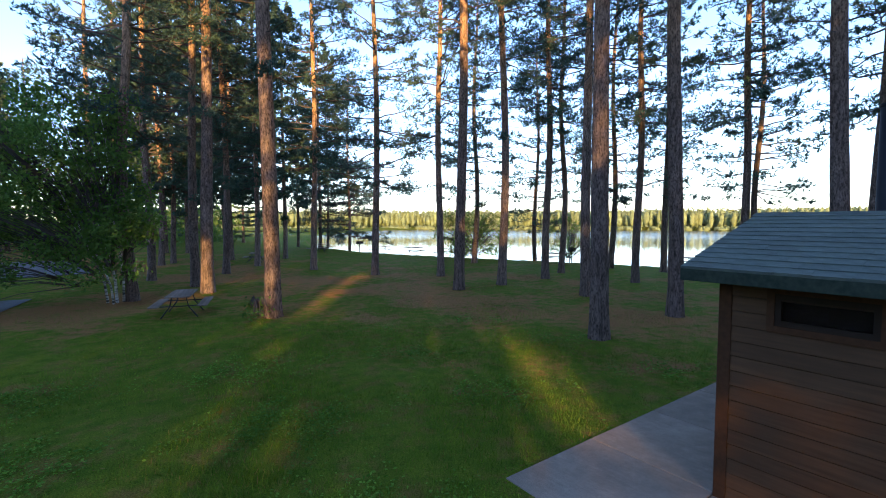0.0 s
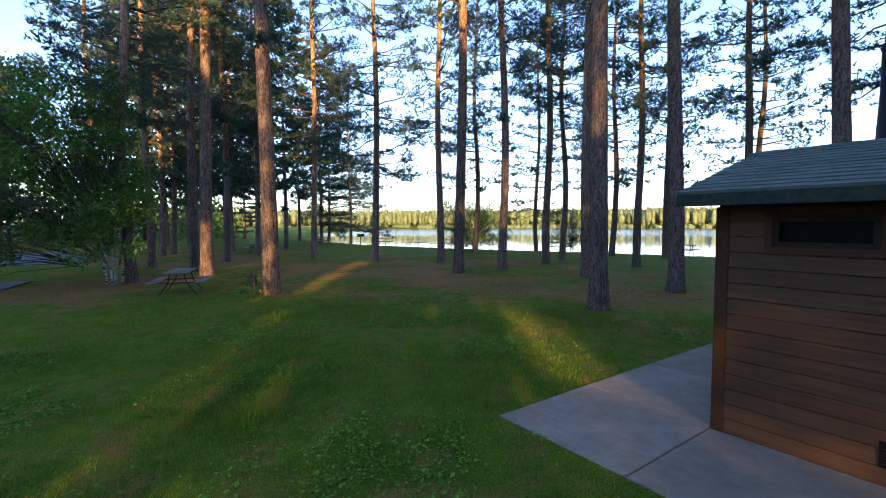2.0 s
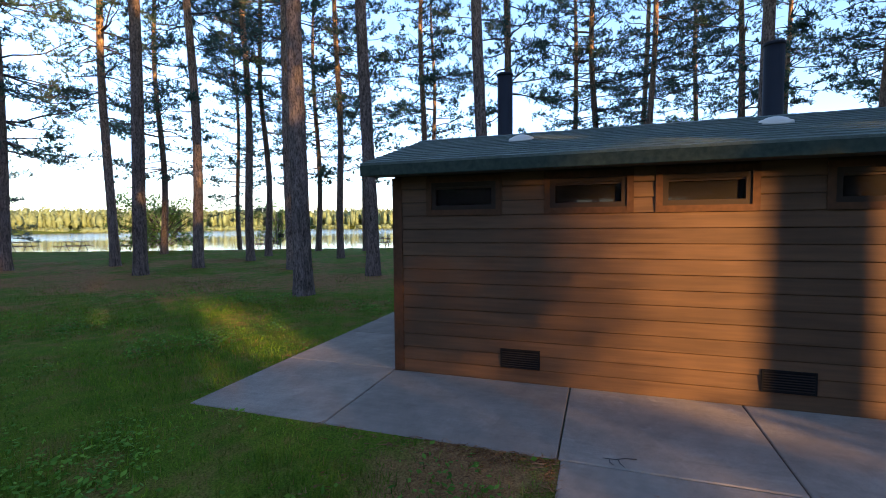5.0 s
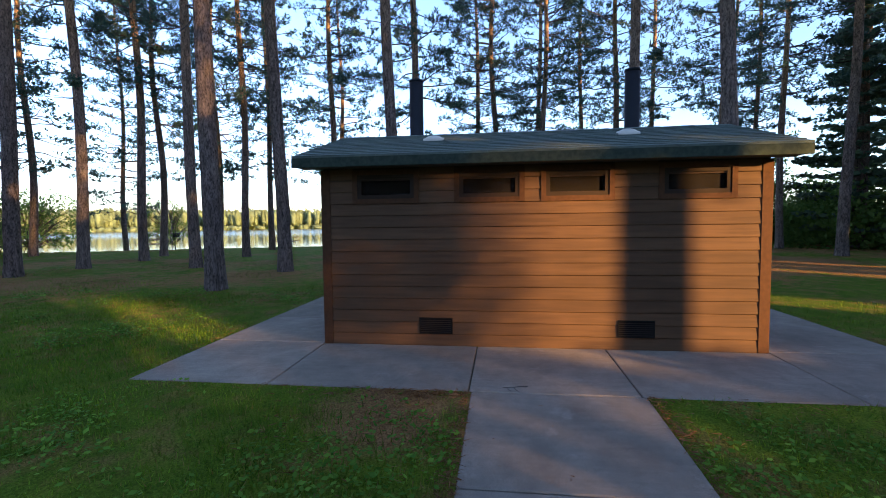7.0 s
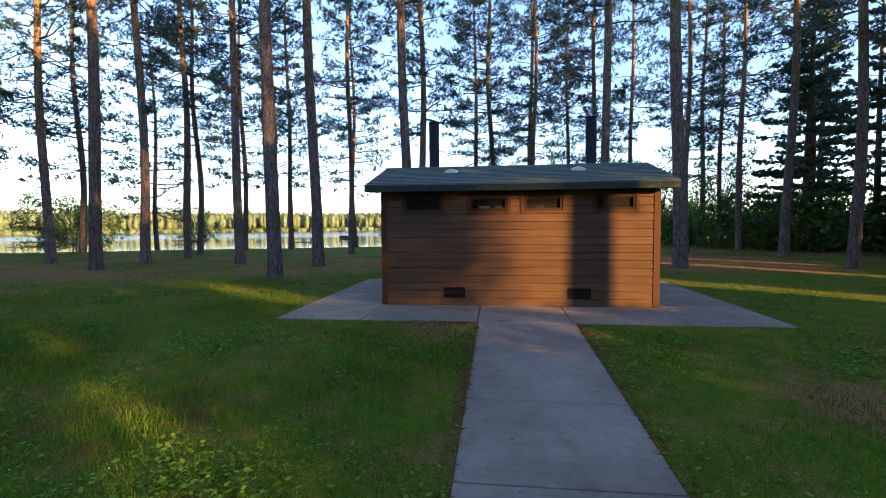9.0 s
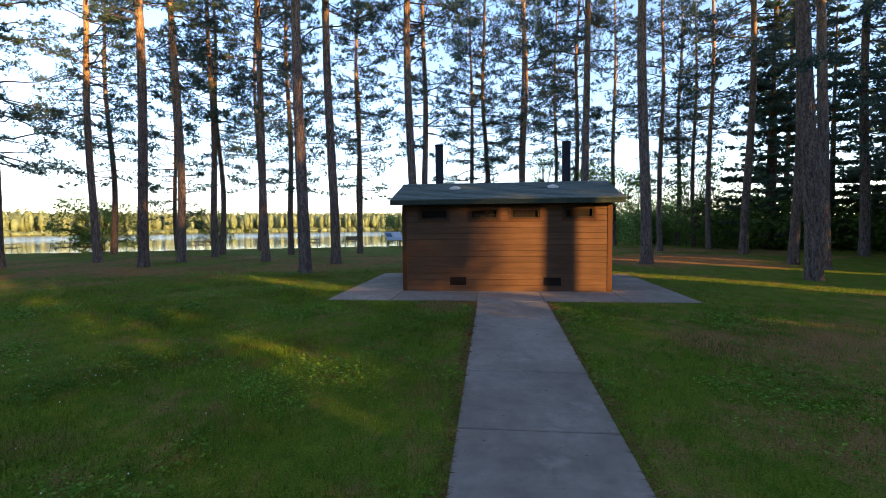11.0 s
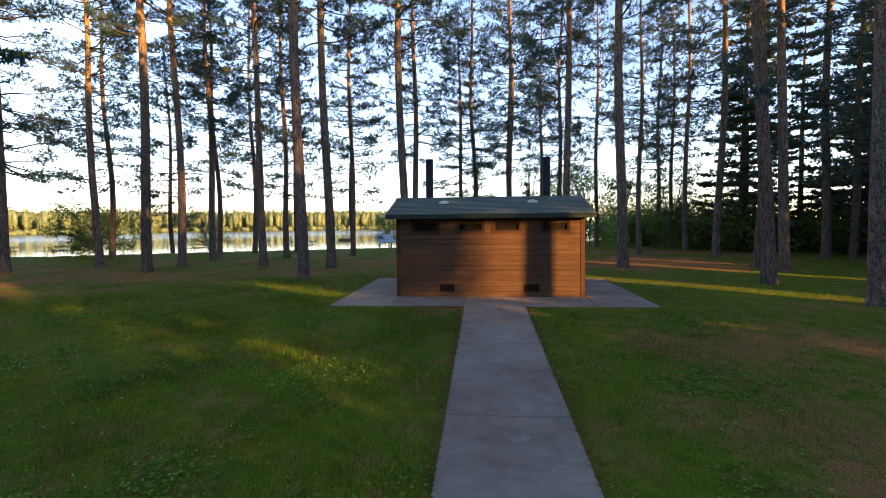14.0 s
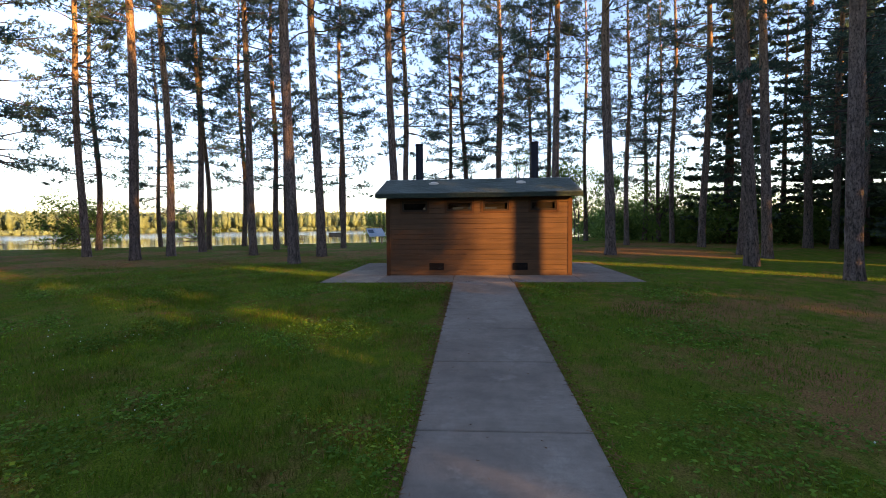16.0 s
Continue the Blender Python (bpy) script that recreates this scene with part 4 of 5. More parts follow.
def unseen_woods(seed, back, q0, q1, n):
    """A wall of leaves with openings; finer leaves round the openings."""
    g = np.random.default_rng(seed)
    slope = math.tan(radians(SUN_EL))
    q, h, d = g.uniform(q0, q1, n), 27.0 * g.uniform(0, 1, n), g.normal(0, 0.9, n)
    near = np.zeros(n, bool)
    for a, b, lo, hi, clear, soft in OPENINGS:
        near |= (np.maximum(a - q, q - b) < 0.45) & (np.maximum(lo - h + d * slope, h - d * slope - hi) < 0.45)
    fine = near & (q > 0.3) & (q < 1.75) & (h > 5.7) & (h < 8.6)
    more = np.concatenate([np.repeat(np.where(near & ~fine)[0], 6), np.repeat(np.where(fine)[0], 34)])
    spread = np.where(fine[more], 0.28, 0.12)
    q = np.concatenate([q[~near], q[more] + spread * g.normal(0, 1, len(more))])
    h = np.concatenate([h[~near], h[more] + spread * g.normal(0, 1, len(more))])
    d = np.concatenate([d[~near], d[more]])
    size = np.concatenate([np.full((~near).sum(), 0.75), np.where(fine[more], 0.105, 0.24)])
    n = len(q)
    top = 17.0 + 1.6 * np.sin(q * 0.7) + 1.2 * np.sin(q * 1.9 + 1) + 1.0 * (q < -5) + 3.0 * np.exp(-((q + 1.5) / 1.8) ** 2) + g.normal(0, 0.5, n)
    keep = h < top
    for a, b, lo, hi, clear, soft in OPENINGS:
        j = g.normal(0, soft, (4, n))
        hs = h - d * slope
        keep &= ~((g.uniform(0, 1, n) < clear) & (q > a + j[0]) & (q < b + j[1]) & (hs > lo + j[2]) & (hs < hi + j[3]))
    q, h, d, size = q[keep], h[keep], d[keep], size[keep]
    p = np.stack([(back + d) * sx - q * sy, (back + d) * sy + q * sx, h - 0.3], 1)
    v, f = leaf_cards(g, p, size * g.uniform(0.8, 1.3, len(p)))
    tagged(new("unseen_woods", mesh_of("unseen_woods", v, f, M_SPRUCE)), "unseen dark woods with openings placed for the sun patches", "woods", kind="stuff")


unseen_woods(51, 34.0, -44, 38, 135000)


# ---- birches, shrubs, far woods ----
def leafy(name, label, category, seed, stems, clumps, leaves, size, m, bark=None, leaf=None):
    """A broadleaf: bent stems, twigs to each clump and many small leaves. clumps: x, y, z, radius."""
    rng = np.random.default_rng(seed)
    tree = thing(name, label, category, m)
    for bx, by, tx, ty, h, r in stems:
        t = np.linspace(0, 1, 9)
        p = np.stack([bx + tx * t ** 1.4 + 0.06 * np.sin(t * 9 + bx), by + ty * t ** 1.4 + 0.05 * np.sin(t * 7), t * h - 0.1], 1)
        v, f = tube(p, r * (1 - 0.8 * t), 8)
        part("stem", mesh_of("stem", v, f, bark or M_BIRCH, True), tree)
    twigs, cen = Soup(), []
    for cx, cy, cz, r in clumps:
        c = np.array([cx, cy, cz])
        for _ in range(4):
            e = c + rng.normal(0, r * 0.5, 3)
            root = np.array([cx * 0.3, cy * 0.3, max(0.2, cz * 0.55)])
            twigs.add(*tube(np.stack([root, (root + e) / 2 + (0, 0, 0.15), e]), (0.02, 0.012, 0.004), 3))
        n = int(leaves * r ** 2)
        d = rng.normal(size=(n, 3))
        d /= np.linalg.norm(d, axis=1)[:, None]
        q = c + d * (r * rng.uniform(0.25, 1.08, n) ** 0.6)[:, None] * np.array([1, 1, 0.8]) + rng.normal(0, 0.08, (n, 3))
        cen.append(q)
    tagged(part("branchwork", twigs.mesh("branchwork", M_DEADWOOD), tree), kind="stuff")
    cen = np.concatenate(cen)
    v, f = leaf_cards(rng, cen, size * rng.uniform(0.7, 1.3, len(cen)))
    part("crown", mesh_of("crown", v, f, leaf or M_LEAF), tree)
    return tree


def cloud(seed, n, rx, ry, z0, z1, r):
    g = np.random.default_rng(seed)
    return [(g.uniform(-rx, rx), g.uniform(-ry, ry), g.uniform(z0, z1), r * g.uniform(0.6, 1.2)) for _ in range(n)]


leafy("birch_tree", "multi-stemmed white birch with drooping green leaves", "tree", 3,
      [(0, 0, -1.7, 0.2, 7.4, 0.05), (-0.25, 0.2, -2.6, 0.1, 6.4, 0.042), (0.18, 0.1, -0.5, -0.3, 6.9, 0.042), (-0.1, -0.25, -2.2, -0.6, 5.8, 0.036)],
      [(bx - 1.9, by, bz, br) for bx, by, bz, br in cloud(8, 90, 2.7, 2.0, 0.9, 7.4, 0.8)], 600, 0.135, place(None, -4.75, 18.0))
leafy("broadleaf_tree", "large green broadleaf tree beyond the asphalt road", "tree", 4,
      [(0, 0, 0.3, 0.1, 8.0, 0.2), (0.3, 0.2, 0.9, 0.4, 7.5, 0.15)], cloud(9, 40, 3.6, 3.2, 3.6, 11.5, 1.5), 330, 0.26, place(None, -16.4, 46.0, 0.0, 1.5), M_DEADWOOD, M_SPRUCE)
leafy("broadleaf_tree", "tall dark broadleaf tree behind the park road", "tree", 5,
      [(0, 0, 0.3, 0.1, 8.0, 0.2)], cloud(10, 44, 4.0, 3.0, 2.0, 11.5, 1.7), 300, 0.31, place(None, -19.5, 45.5), M_DEADWOOD, M_SPRUCE)
leafy("shrub", "rounded green shrub at the water's edge", "shrub", 6, [(0, 0, 0.2, 0, 2.6, 0.05), (0.3, 0.1, 0.5, 0.2, 2.4, 0.04)],
      cloud(11, 52, 2.1, 2.1, 0.35, 3.6, 0.68), 300, 0.15, place(None, 17.6, 25.0), M_DEADWOOD, M_SHRUB)
leafy("shrub", "thin airy green sapling clump at the water's edge", "shrub", 7, [(0, 0, 0.2, 0, 3.6, 0.04), (0.5, 0.2, 0.6, 0.3, 3.3, 0.03), (-0.5, 0, -0.4, 0.2, 3.0, 0.03)],
      cloud(12, 30, 1.1, 1.1, 0.5, 3.2, 0.42), 560, 0.1, place(None, 21.0, 18.5), M_BIRCH, M_LEAF)
leafy("shrub", "dense green shrub beside the information board", "shrub", 8, [(0, 0, 0.2, 0, 3.0, 0.05)],
      cloud(13, 18, 1.1, 1.1, 0.4, 2.4, 0.55), 330, 0.14, place(None, 26.2, 5.6), M_DEADWOOD, M_SHRUB)
leafy("sapling", "slender green sapling behind the building", "tree", 9, [(0, 0, 0.1, 0, 6.6, 0.06)],
      cloud(14, 12, 0.8, 0.8, 3.5, 7.2, 0.5), 260, 0.15, place(None, 23.4, -6.1), M_DEADWOOD, M_LEAF)


leafy("fern", "small green fern clump beside a pine trunk", "fern", 71, [(0, 0, 0.05, 0.02, 0.35, 0.008), (0.1, 0.05, 0.2, 0.1, 0.3, 0.007)],
      cloud(71, 6, 0.3, 0.3, 0.06, 0.22, 0.13), 2000, 0.06, place(None, -1.35, 12.3, 0.0, 1.7), M_DEADWOOD, M_LEAF)
for sx0, sy0, seed in ((25.0, -11.2, 61), (27.2, -14.5, 62), (23.5, -16.9, 63), (28.7, -9.2, 64)):
    leafy("sapling", "leafy green sapling at the edge of the woods", "tree", seed, [(0, 0, 0.2, 0.1, 5.2, 0.05), (0.3, 0.2, 0.5, 0.2, 4.4, 0.04)],
          cloud(seed, 20, 1.5, 1.5, 1.6, 6.2, 0.75), 170, 0.2, place(None, sx0, sy0), M_DEADWOOD, M_SHRUB)


def thicket(name, label, seed, spots, n, size, leaf, core=False):
    """A mass of leaves in many mounds: x, y, z of the middle, radius, height."""
    rng = np.random.default_rng(seed)
    cen, normals = [], []
    for x, y, z, r, h in spots:
        d = rng.normal(size=(n, 3))
        d /= np.linalg.norm(d, axis=1)[:, None]
        cen.append(np.array([x, y, z]) + d * rng.uniform(0.6, 1.05, n)[:, None] * np.array([r, r, h]))
        normals.append(d + rng.normal(0, 0.45, (n, 3)))
    cen, normal = np.concatenate(cen), np.concatenate(normals)
    a = np.cross(normal, rng.normal(size=normal.shape))
    a /= np.linalg.norm(a, axis=1)[:, None]
    b = np.cross(normal, a)
    b /= np.linalg.norm(b, axis=1)[:, None]
    half = size * rng.uniform(0.3, 0.7, len(cen))[:, None]
    v = np.stack([cen - a * half, cen - b * half * 0.6, cen + a * half, cen + b * half * 0.6], 1).reshape(-1, 3)
    mass = Soup()
    mass.add(v, np.arange(len(v)).reshape(-1, 4))
    for x, y, z, r, h in spots if core else ():
        k = np.arange(5)[:, None] * 8
        i, j = np.arange(8)[None], (np.arange(8)[None] + 1) % 8
        up, around = np.linspace(-1.3, 1.5, 6)[:, None], np.arange(8)[None] * np.pi / 4
        lump = rng.uniform(0.5, 0.85, (6, 8))
        ball = np.stack([np.cos(up) * np.cos(around) * lump * r, np.cos(up) * np.sin(around) * lump * r, np.sin(up) * lump * h], -1)
        mass.add(ball.reshape(-1, 3) + (x, y, z), np.stack([k + i, k + j, k + 8 + j, k + 8 + i], -1).reshape(-1, 4))
    return tagged(new(name, mass.mesh(name, leaf, core)), label, "woods", kind="stuff")


g = np.random.default_rng(21)
# unseen tree mass, added to cut the skylight reaching the front wall
spots = []
for _ in range(110):
    y = g.uniform(-34, 62)
    if not 24 < y < 44:
        h = g.uniform(6.0, 9.5)
        spots.append((-46 + g.uniform(-6, 4), y, h * 0.9, g.uniform(3.0, 4.5), h))
thicket("unseen_woods", "unseen woods added to block low skylight from the west", 26, spots, 160, 1.3, M_SPRUCE)
spots = []
EDGE_X, EDGE_Y = [36, 28, 22, 18.5, 16, 13, 6, -5], [-9, -12.8, -15.4, -18.3, -22, -28, -36, -42]
for _ in range(330):
    u, back = g.uniform(0, 7), g.uniform(1.2, 12)
    x, y = np.interp(u, range(8), EDGE_X) + 0.75 * back, np.interp(u, range(8), EDGE_Y) - 0.66 * back
    h = g.uniform(1.2, 2.6)
    spots.append((x, y, -0.1 + h * 0.8, g.uniform(1.1, 2.3), h))
thicket("undergrowth", "dark green undergrowth at the edge of the woods", 22, spots, 230, 0.25, M_SHRUB)
spots = []
for _ in range(130):
    x = g.uniform(-60, 11)
    y = 68 + g.uniform(-6, 14) + (4 if x > 5 else 0) - (x < -25) * 12
    h = g.uniform(3.0, 7.5)
    spots.append((x, y, -0.6 + h * 0.8, g.uniform(2.0, 3.6), h))
thicket("undergrowth", "green woods beyond the grove", 23, spots, 150, 0.6, M_SHRUB)
spots = []
for k in range(1150):
    az = radians(g.uniform(-12, 92))
    r = 242 + g.uniform(0, 30)
    h = g.uniform(3.8, 5.6) * (1 + 0.12 * (r - 242) / 30)
    spots.append((-5 + r * math.cos(az), r * math.sin(az), -0.8 + h, g.uniform(1.1, 2.2), h))
for k in range(260):
    az = radians(g.uniform(-12, 92))
    r = 238 + g.uniform(0, 4)
    spots.append((-5 + r * math.cos(az), r * math.sin(az), -0.4, g.uniform(1.5, 3.0), g.uniform(1.0, 2.2)))
thicket("far_woods", "sunlit yellow-green woods on the far shore", 24, spots, 34, 1.2, M_FAR_HAZED, True)
spots = []
for k in range(420):
    az = radians(-12 + 104 * k / 420 + g.uniform(-0.3, 0.3))
    r = 262 + g.uniform(0, 12)
    h = g.uniform(5.0, 5.8)
    spots.append((-5 + r * math.cos(az), r * math.sin(az), -0.8 + h, g.uniform(3.0, 4.5), h))
thicket("far_woods", "even green treetops behind the far shore", 25, spots, 30, 1.5, M_FAR_HAZED, True)


# ---- picnic tables, grills, bench, board ----
def picnic_table(m):
    t = thing("picnic_table", "weathered plank picnic table with attached benches", "picnic table", m, group="picnic tables")
    plank = box_mesh("plank", (1.85, 0.14, 0.04), M_TABLE)
    for k in range(5):
        part("tabletop_plank", plank, t, "", Matrix.Translation((0, -0.30 + k * 0.15, 0.75)))
    for sgn in (-1, 1):
        for k in range(2):
            part("bench_plank", plank, t, "", Matrix.Translation((0, sgn * (0.64 + 0.15 * k), 0.44)))
    for x in (-0.65, 0.65):
        for sgn in (-1, 1):
            v, f = tube([(x, sgn * 0.2, 0.73), (x, sgn * 0.28, 0.4), (x, sgn * 0.55, 0.02)], (0.022, 0.022, 0.022), 8)
            part("leg", mesh_of("leg", v, f, M_STEEL, True), t, "dark steel leg")
        v, f = tube([(x, -0.8, 0.42), (x, 0, 0.41), (x, 0.8, 0.42)], (0.02, 0.02, 0.02), 8)
        part("crossbar", mesh_of("crossbar", v, f, M_STEEL, True), t)
    return t


table = picnic_table(place(None, -3.15, 14.2, radians(74), 0.9))
for x, y, a in ((3.5, 32.0, 70), (16.1, 31.0, 115), (14.9, 34.4, 115), (17.1, 27.6, 112), (18.0, 26.2, 112), (20.1, 18.9, 105), (23.2, 12.0, 100), (12.4, 41.4, 100), (10.9, 39.4, 95)):
    copy_thing(table, place(None, x, y, radians(a)))


def grill(m):
    t = thing("park_grill", "black steel pedestal grill", "grill", m, group="park grills")
    bm = bmesh.new()
    cyl(bm, 0, 0, -0.1, 0.8, 0.04, 10)
    part("post", bm_mesh("post", bm, M_STEEL), t)
    bm = bmesh.new()
    box(bm, -0.25, 0.25, -0.2, 0.2, 0.8, 0.83)
    box(bm, -0.25, 0.25, 0.19, 0.2, 0.83, 1.05)
    box(bm, -0.25, -0.24, -0.2, 0.19, 0.83, 1.05)
    box(bm, 0.24, 0.25, -0.2, 0.19, 0.83, 1.05)
    part("firebox", bm_mesh("firebox", bm, M_STEEL), t)
    part("grate", box_mesh("grate", (0.46, 0.36, 0.015), M_STEEL, 0.003), t, "", Matrix.Translation((0, 0, 0.97)))
    return t


gr = grill(place(None, 14.0, 36.9, 0.4))
copy_thing(gr, place(None, 21.0, 18.3, 1.0))


def bench(m):
    t = thing("park_bench", "brown slatted park bench facing the lake", "bench", m)
    slat = box_mesh("slat", (1.5, 0.105, 0.035), M_TABLE)
    for k in range(4):
        part("seat_slat", slat, t, "", Matrix.Translation((0, -0.16 + k * 0.11, 0.45)))
    for k in range(3):
        part("back_slat", slat, t, "", Matrix.Translation((0, 0.27 + 0.026 * k, 0.58 + 0.112 * k)) @ Matrix.Rotation(radians(78), 4, "X"))
    for x in (-0.6, 0.6):
        v, f = tube([(x, -0.15, 0), (x, -0.15, 0.43), (x, 0.24, 0.43), (x, 0.36, 0.92)], (0.025,) * 4, 8)
        part("leg", mesh_of("leg", v, f, M_STEEL, True), t)
        v, f = tube([(x, 0.22, 0), (x, 0.24, 0.43)], (0.025,) * 2, 8)
        part("leg", mesh_of("leg", v, f, M_STEEL, True), t)
    return t


bench(place(None, 24.6, 9.0, radians(-95)))


def info_board(m):
    t = thing("information_board", "slanted blue information board on two posts", "sign", m)
    for x in (-0.55, 0.55):
        bm = bmesh.new()
        box(bm, x - 0.05, x + 0.05, -0.05, 0.05, -0.1, 0.85, 0.005)
        part("post", bm_mesh("post", bm, M_TABLE), t)
    tilt = Matrix.Translation((0, 0, 0.95)) @ Matrix.Rotation(radians(44), 4, "X")
    panel = part("panel", box_mesh("panel", (1.5, 0.95, 0.05), M_SIGN), t, "", tilt)
    part("picture", box_mesh("picture", (0.5, 0.4, 0.006), M_SIGNPIC, 0.001), panel, "", Matrix.Translation((-0.42, 0.1, 0.029)))
    for k in range(5):
        part("text_bar", box_mesh("text_bar", (0.62, 0.045, 0.006), M_SIGNBAR, 0.001), panel, "", Matrix.Translation((0.3, 0.3 - 0.13 * k, 0.029)))
    return t


info_board(place(None, 22.8, 5.2, radians(-50), 0.95))


# ---- grass close to the walk ----
def lawn_points(n, x0, x1, y0, y1, rng):
    x, y = rng.uniform(x0, x1, n), rng.uniform(y0, y1, n)
    keep = ~((y > WALK_Y0 - 0.015) & (y < WALK_Y1 + 0.015) & (x < PAD_X0 + 0.05)) & ~((x > PAD_X0 - 0.02) & (x < PAD_X1 + 0.02) & (y > PAD_Y0 - 0.02) & (y < PAD_Y1 + 0.02))
    x, y = x[keep], y[keep]
    return x, y, terrain(x, y)


g = np.random.default_rng(77)
V = []
n = 1050000
x, y, z = lawn_points(n, -14.0, 16.0, -17.0, 22.0, g)
# thick close to where the walker goes, thinning out with the distance
near = np.minimum(np.hypot(np.clip(np.abs(x + 7.5) - 5.0, 0, None), np.clip(np.abs(y + 2.0) - 5.0, 0, None)),
                  np.hypot(np.clip(np.abs(x - 1.0) - 3.5, 0, None), np.clip(np.abs(y - 4.5) - 4.5, 0, None)))
keep = g.uniform(0, 1, len(x)) < np.exp(-near / 3.0) * (1 - 0.75 * np.clip((0.6 * x + 0.25 * y) / 5, 0, 1))
x, y, z = x[keep], y[keep], z[keep]
keep = ((y > -3.6) | (x > 0) | (g.uniform(0, 1, len(x)) < 0.5)) & (g.uniform(0, 1, len(x)) > 0.85 * np.exp(-((x + 2.1) ** 2 + (y + 1.3) ** 2) / 0.45))
x, y, z = x[keep], y[keep], z[keep]
thick = 0.55 + 0.9 * (np.sin(x * 1.1 + 2) * np.sin(y * 0.9) * 0.5 + 0.5)
d = np.stack([g.normal(0, 0.35, len(x)), g.normal(0, 0.35, len(x)), np.ones(len(x))], 1)
v, f = blades(g, np.stack([x, y, z - 0.01], 1), d, 0.058 * thick * g.uniform(0.5, 1.6, len(x)), g.uniform(0.006, 0.013, len(x)))
V.append(v)
x, y, z = lawn_points(150000, -12.6, -2.0, -7.5, 5.0, g)
tuft = np.sin(x * 2.3 + 1.1 * y) + np.sin(y * 2.9 - 0.8 * x + 1) + 0.8 * np.sin(x * 6.1 + 2) * np.sin(y * 5.3)
keep = g.uniform(0, 1, len(x)) < np.clip(0.25 + 0.5 * tuft, 0, 1) * np.where(y > -2, 0.6, 0.3)
x, y, z, tuft = x[keep], y[keep], z[keep], tuft[keep]
d = np.stack([g.normal(0.1, 0.28, len(x)), g.normal(0, 0.28, len(x)), np.ones(len(x))], 1)
v, f = blades(g, np.stack([x, y, z - 0.01], 1), d, np.clip(0.055 + 0.03 * tuft, 0.04, 0.13) * g.uniform(0.6, 1.5, len(x)), g.uniform(0.005, 0.01, len(x)))
V.append(v)
V = np.concatenate(V)
tagged(new("grass", mesh_of("grass", V, np.arange(len(V)).reshape(-1, 3), M_GRASS)), "uneven green grass blades of the lawn", "grass", kind="stuff")
x, y, z = lawn_points(220000, -13, 5, -8, 9, g)
clump = np.sin(x * 1.9 + 1) + np.sin(y * 2.2 + x * 0.7) + 0.7 * np.sin(x * 5.0 - y * 4.1)
keep = clump + g.normal(0, 0.75, len(x)) > np.where(x < -1, 1.2, 1.8)
x, y, z, clump = x[keep], y[keep], z[keep], clump[keep]
v, f = leaf_cards(g, np.stack([x, y, z + g.uniform(0.02, 0.09, len(x))], 1), g.uniform(0.03, 0.065, len(x)), 0.75)
tagged(new("clover", mesh_of("clover", v, f, M_WEED)), "low clover and weeds among the grass", "clover", kind="stuff")
fl = Soup()
for _ in range(70):
    x, y = g.uniform(-11.5, -6), 0.2 + 5.0 * g.random()
    if g.random() < 0.12:
        y = g.uniform(-6, -3.8)
    z = float(terrain(np.array(x), np.array(y))) + g.uniform(0.06, 0.1)
    r = g.uniform(0.006, 0.011)
    o = np.array([(r, 0, 0), (0, r, 0), (-r, 0, 0), (0, -r, 0), (0, 0, r), (0, 0, -r)]) + (x, y, z)
    fl.add(o, [(0, 1, 4), (1, 2, 4), (2, 3, 4), (3, 0, 4), (1, 0, 5), (2, 1, 5), (3, 2, 5), (0, 3, 5)])
tagged(new("clover_flowers", fl.mesh("clover_flowers", M_FLOWER)), "scattered white clover flowers in the lawn", "flowers", kind="stuff")

# ---- dry needles along the slabs, round the trunks and in patches ----
x, y, z = lawn_points(420000, -13.0, 14.0, -12.0, 22.0, g)
out_pad = np.hypot(np.clip(np.maximum(PAD_X0 - x, x - PAD_X1), 0, None), np.clip(np.maximum(PAD_Y0 - y, y - PAD_Y1), 0, None))
out_walk = np.where(x < -1.5, np.maximum(WALK_Y0 - y, y - WALK_Y1), 9.0)
edge = np.minimum(out_pad, np.abs(out_walk))
trunk = np.full(len(x), 9.0)
for px, py, *_ in PINES:
    trunk = np.minimum(trunk, np.hypot(x - px, y - py))
patch = np.sin(x * 1.3 + 0.7 * y) + np.sin(y * 1.7 - 0.5 * x + 2) + 0.6 * np.sin(x * 4.1 + 1) * np.sin(y * 3.7)
corner = np.exp(-((x + 2.0) ** 2 + (y + 1.2) ** 2) / 0.5)
grove = np.clip((0.6 * x + 0.25 * y) / 5, 0, 1)
chance = 0.75 * np.exp(-edge / 0.09) + 0.5 * np.exp(-trunk / 0.5) + 0.7 * corner + np.clip(patch - 0.5, 0, 1) * (0.1 + 0.22 * grove)
keep = g.uniform(0, 1, len(x)) < chance
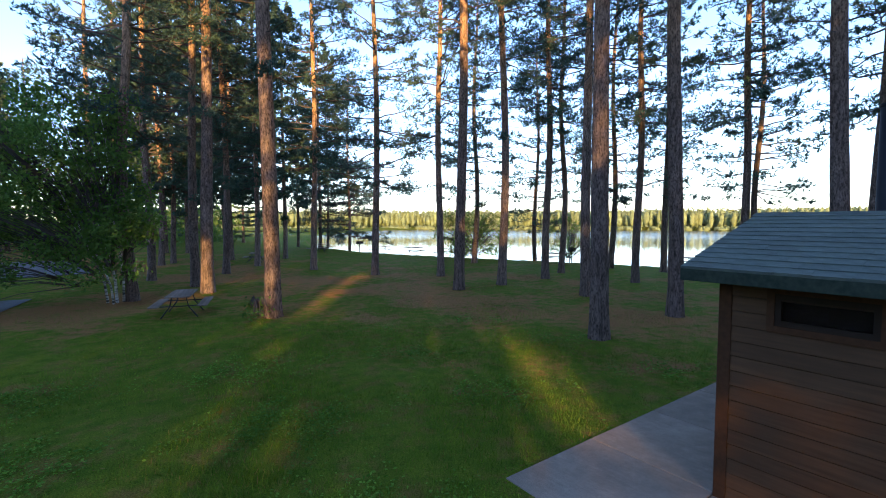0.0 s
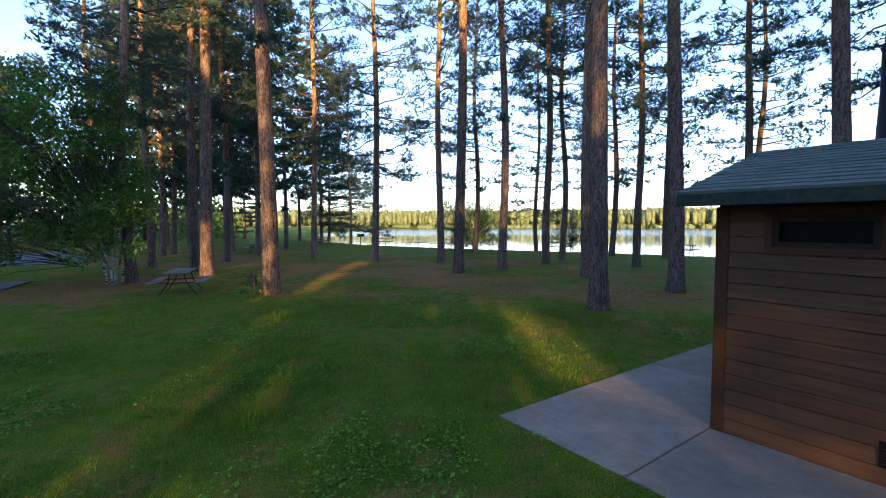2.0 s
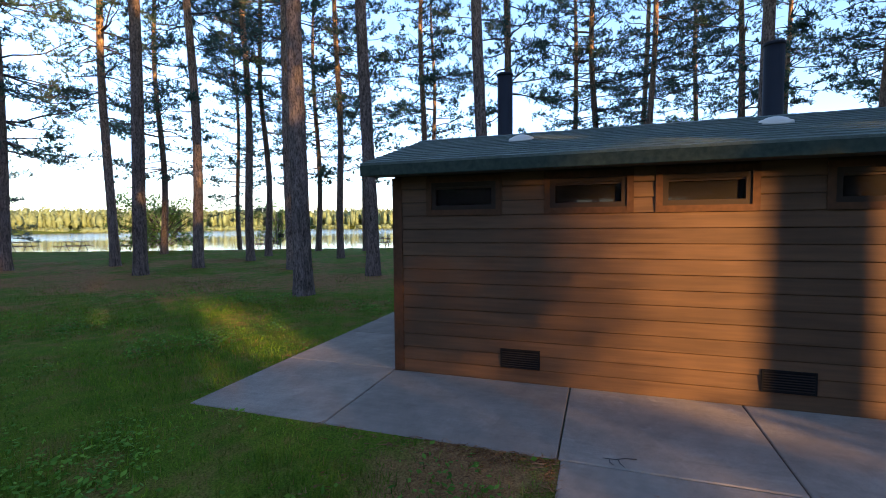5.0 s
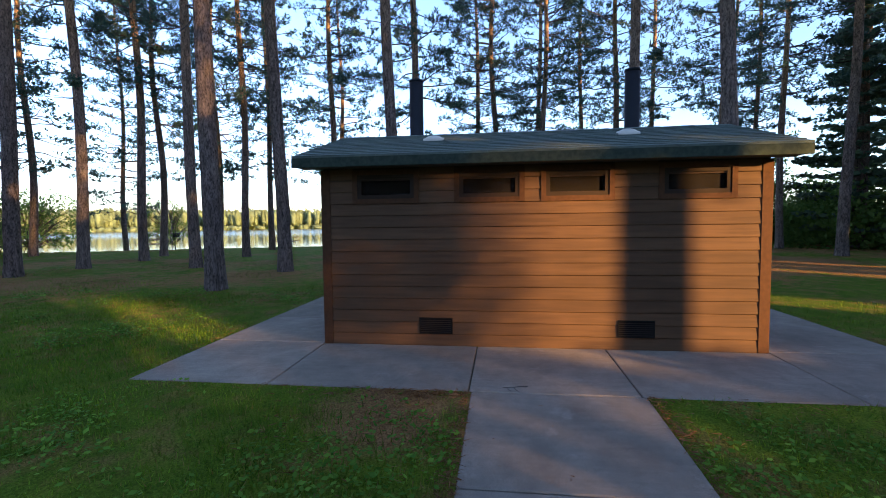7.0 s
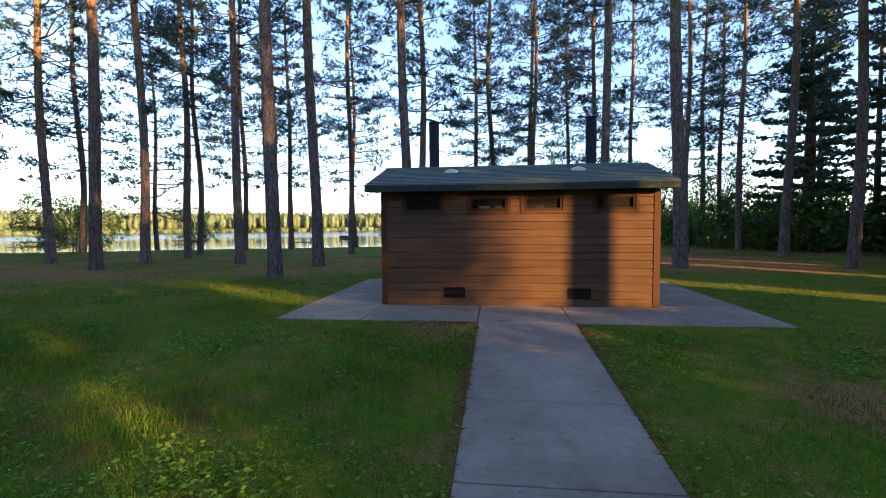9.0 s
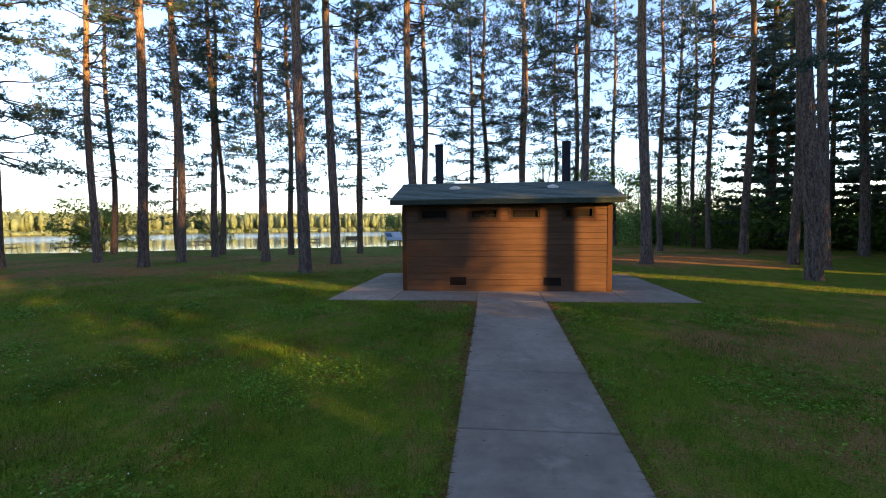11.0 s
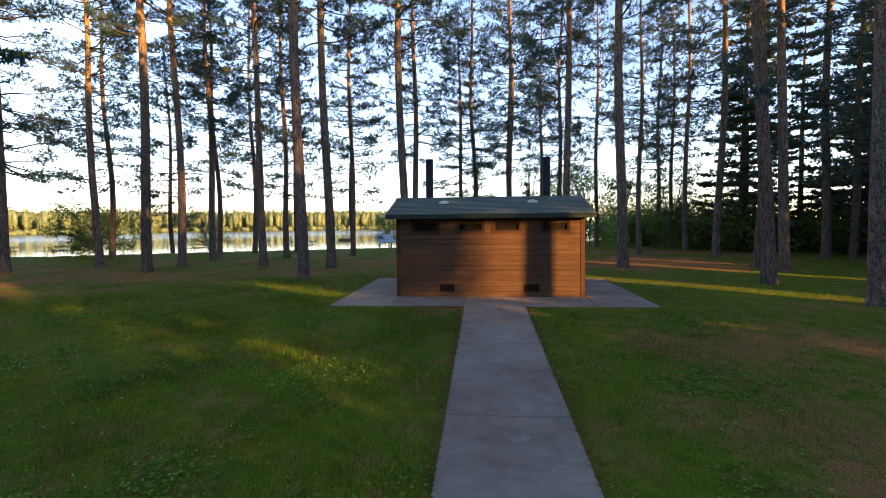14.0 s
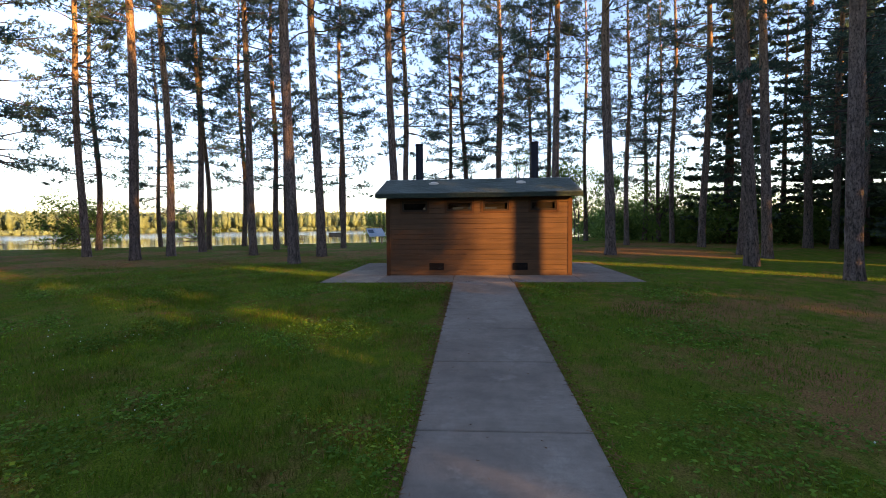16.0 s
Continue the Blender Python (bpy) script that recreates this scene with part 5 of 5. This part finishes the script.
x, y, z = x[keep], y[keep], z[keep] + g.uniform(0.005, 0.05, keep.sum())
ex = np.concatenate([g.uniform(-13.0, PAD_X0, 3600), g.uniform(-13.0, PAD_X0, 2400), PAD_X0 - np.abs(g.normal(0, 0.1, 450))])
ey = np.concatenate([WALK_Y1 + np.abs(g.normal(0, 0.07, 3600)) - 0.01, WALK_Y0 - np.abs(g.normal(0, 0.07, 2400)) + 0.01, -1.95 + np.abs(g.normal(0, 0.7, 450))])
ez = np.maximum(terrain(ex, ey), -0.03 + WALK_FALL * np.minimum(ex - PAD_X0, 0)) + g.uniform(0.005, 0.03, len(ex))
cx, cy = g.uniform(-12.5, -1.6, 90), g.uniform(-3.45, -2.05, 90)
cz = -0.014 + WALK_FALL * (cx - PAD_X0) + 0.003
flat = np.concatenate([np.full(len(x) + len(ex), 0.09), np.zeros(90)])
x, y, z = np.concatenate([x, ex, cx]), np.concatenate([y, ey, cy]), np.concatenate([z, ez, cz])
d = np.stack([g.normal(0, 1, len(x)), g.normal(0, 1, len(x)), g.normal(0, 1, len(x)) * flat], 1)
v, f = blades(g, np.stack([x, y, z], 1), d, np.where(flat > 0, 1.0, 0.5) * g.uniform(0.04, 0.1, len(x)), g.uniform(0.005, 0.011, len(x)))
tagged(new("pine_litter", mesh_of("pine_litter", v, f, M_STRAW)), "dry brown pine needles scattered on the lawn", "pine needles", kind="stuff")

# ---- a twig and leaf stalks on the walk ----
twig = thing("twig", "small dark forked twig lying on the concrete", "twig", Matrix.Translation((-1.4, -2.42, -0.008)) @ Matrix.Rotation(0.3, 4, "Z") @ Matrix.Scale(0.75, 4))
for name, pts in (("stalk", [(0.0, -0.16), (0.02, -0.06), (0.0, 0.05), (0.03, 0.16)]), ("fork", [(0.0, 0.02), (-0.07, 0.03), (-0.15, 0.01)]), ("fork", [(0.01, 0.1), (-0.05, 0.12), (-0.1, 0.1)])):
    v, f = tube(np.array([(px, py, 0.004) for px, py in pts]), np.linspace(0.006, 0.003, len(pts)), 5)
    part(name, mesh_of(name, v, f, M_DEADWOOD), twig)
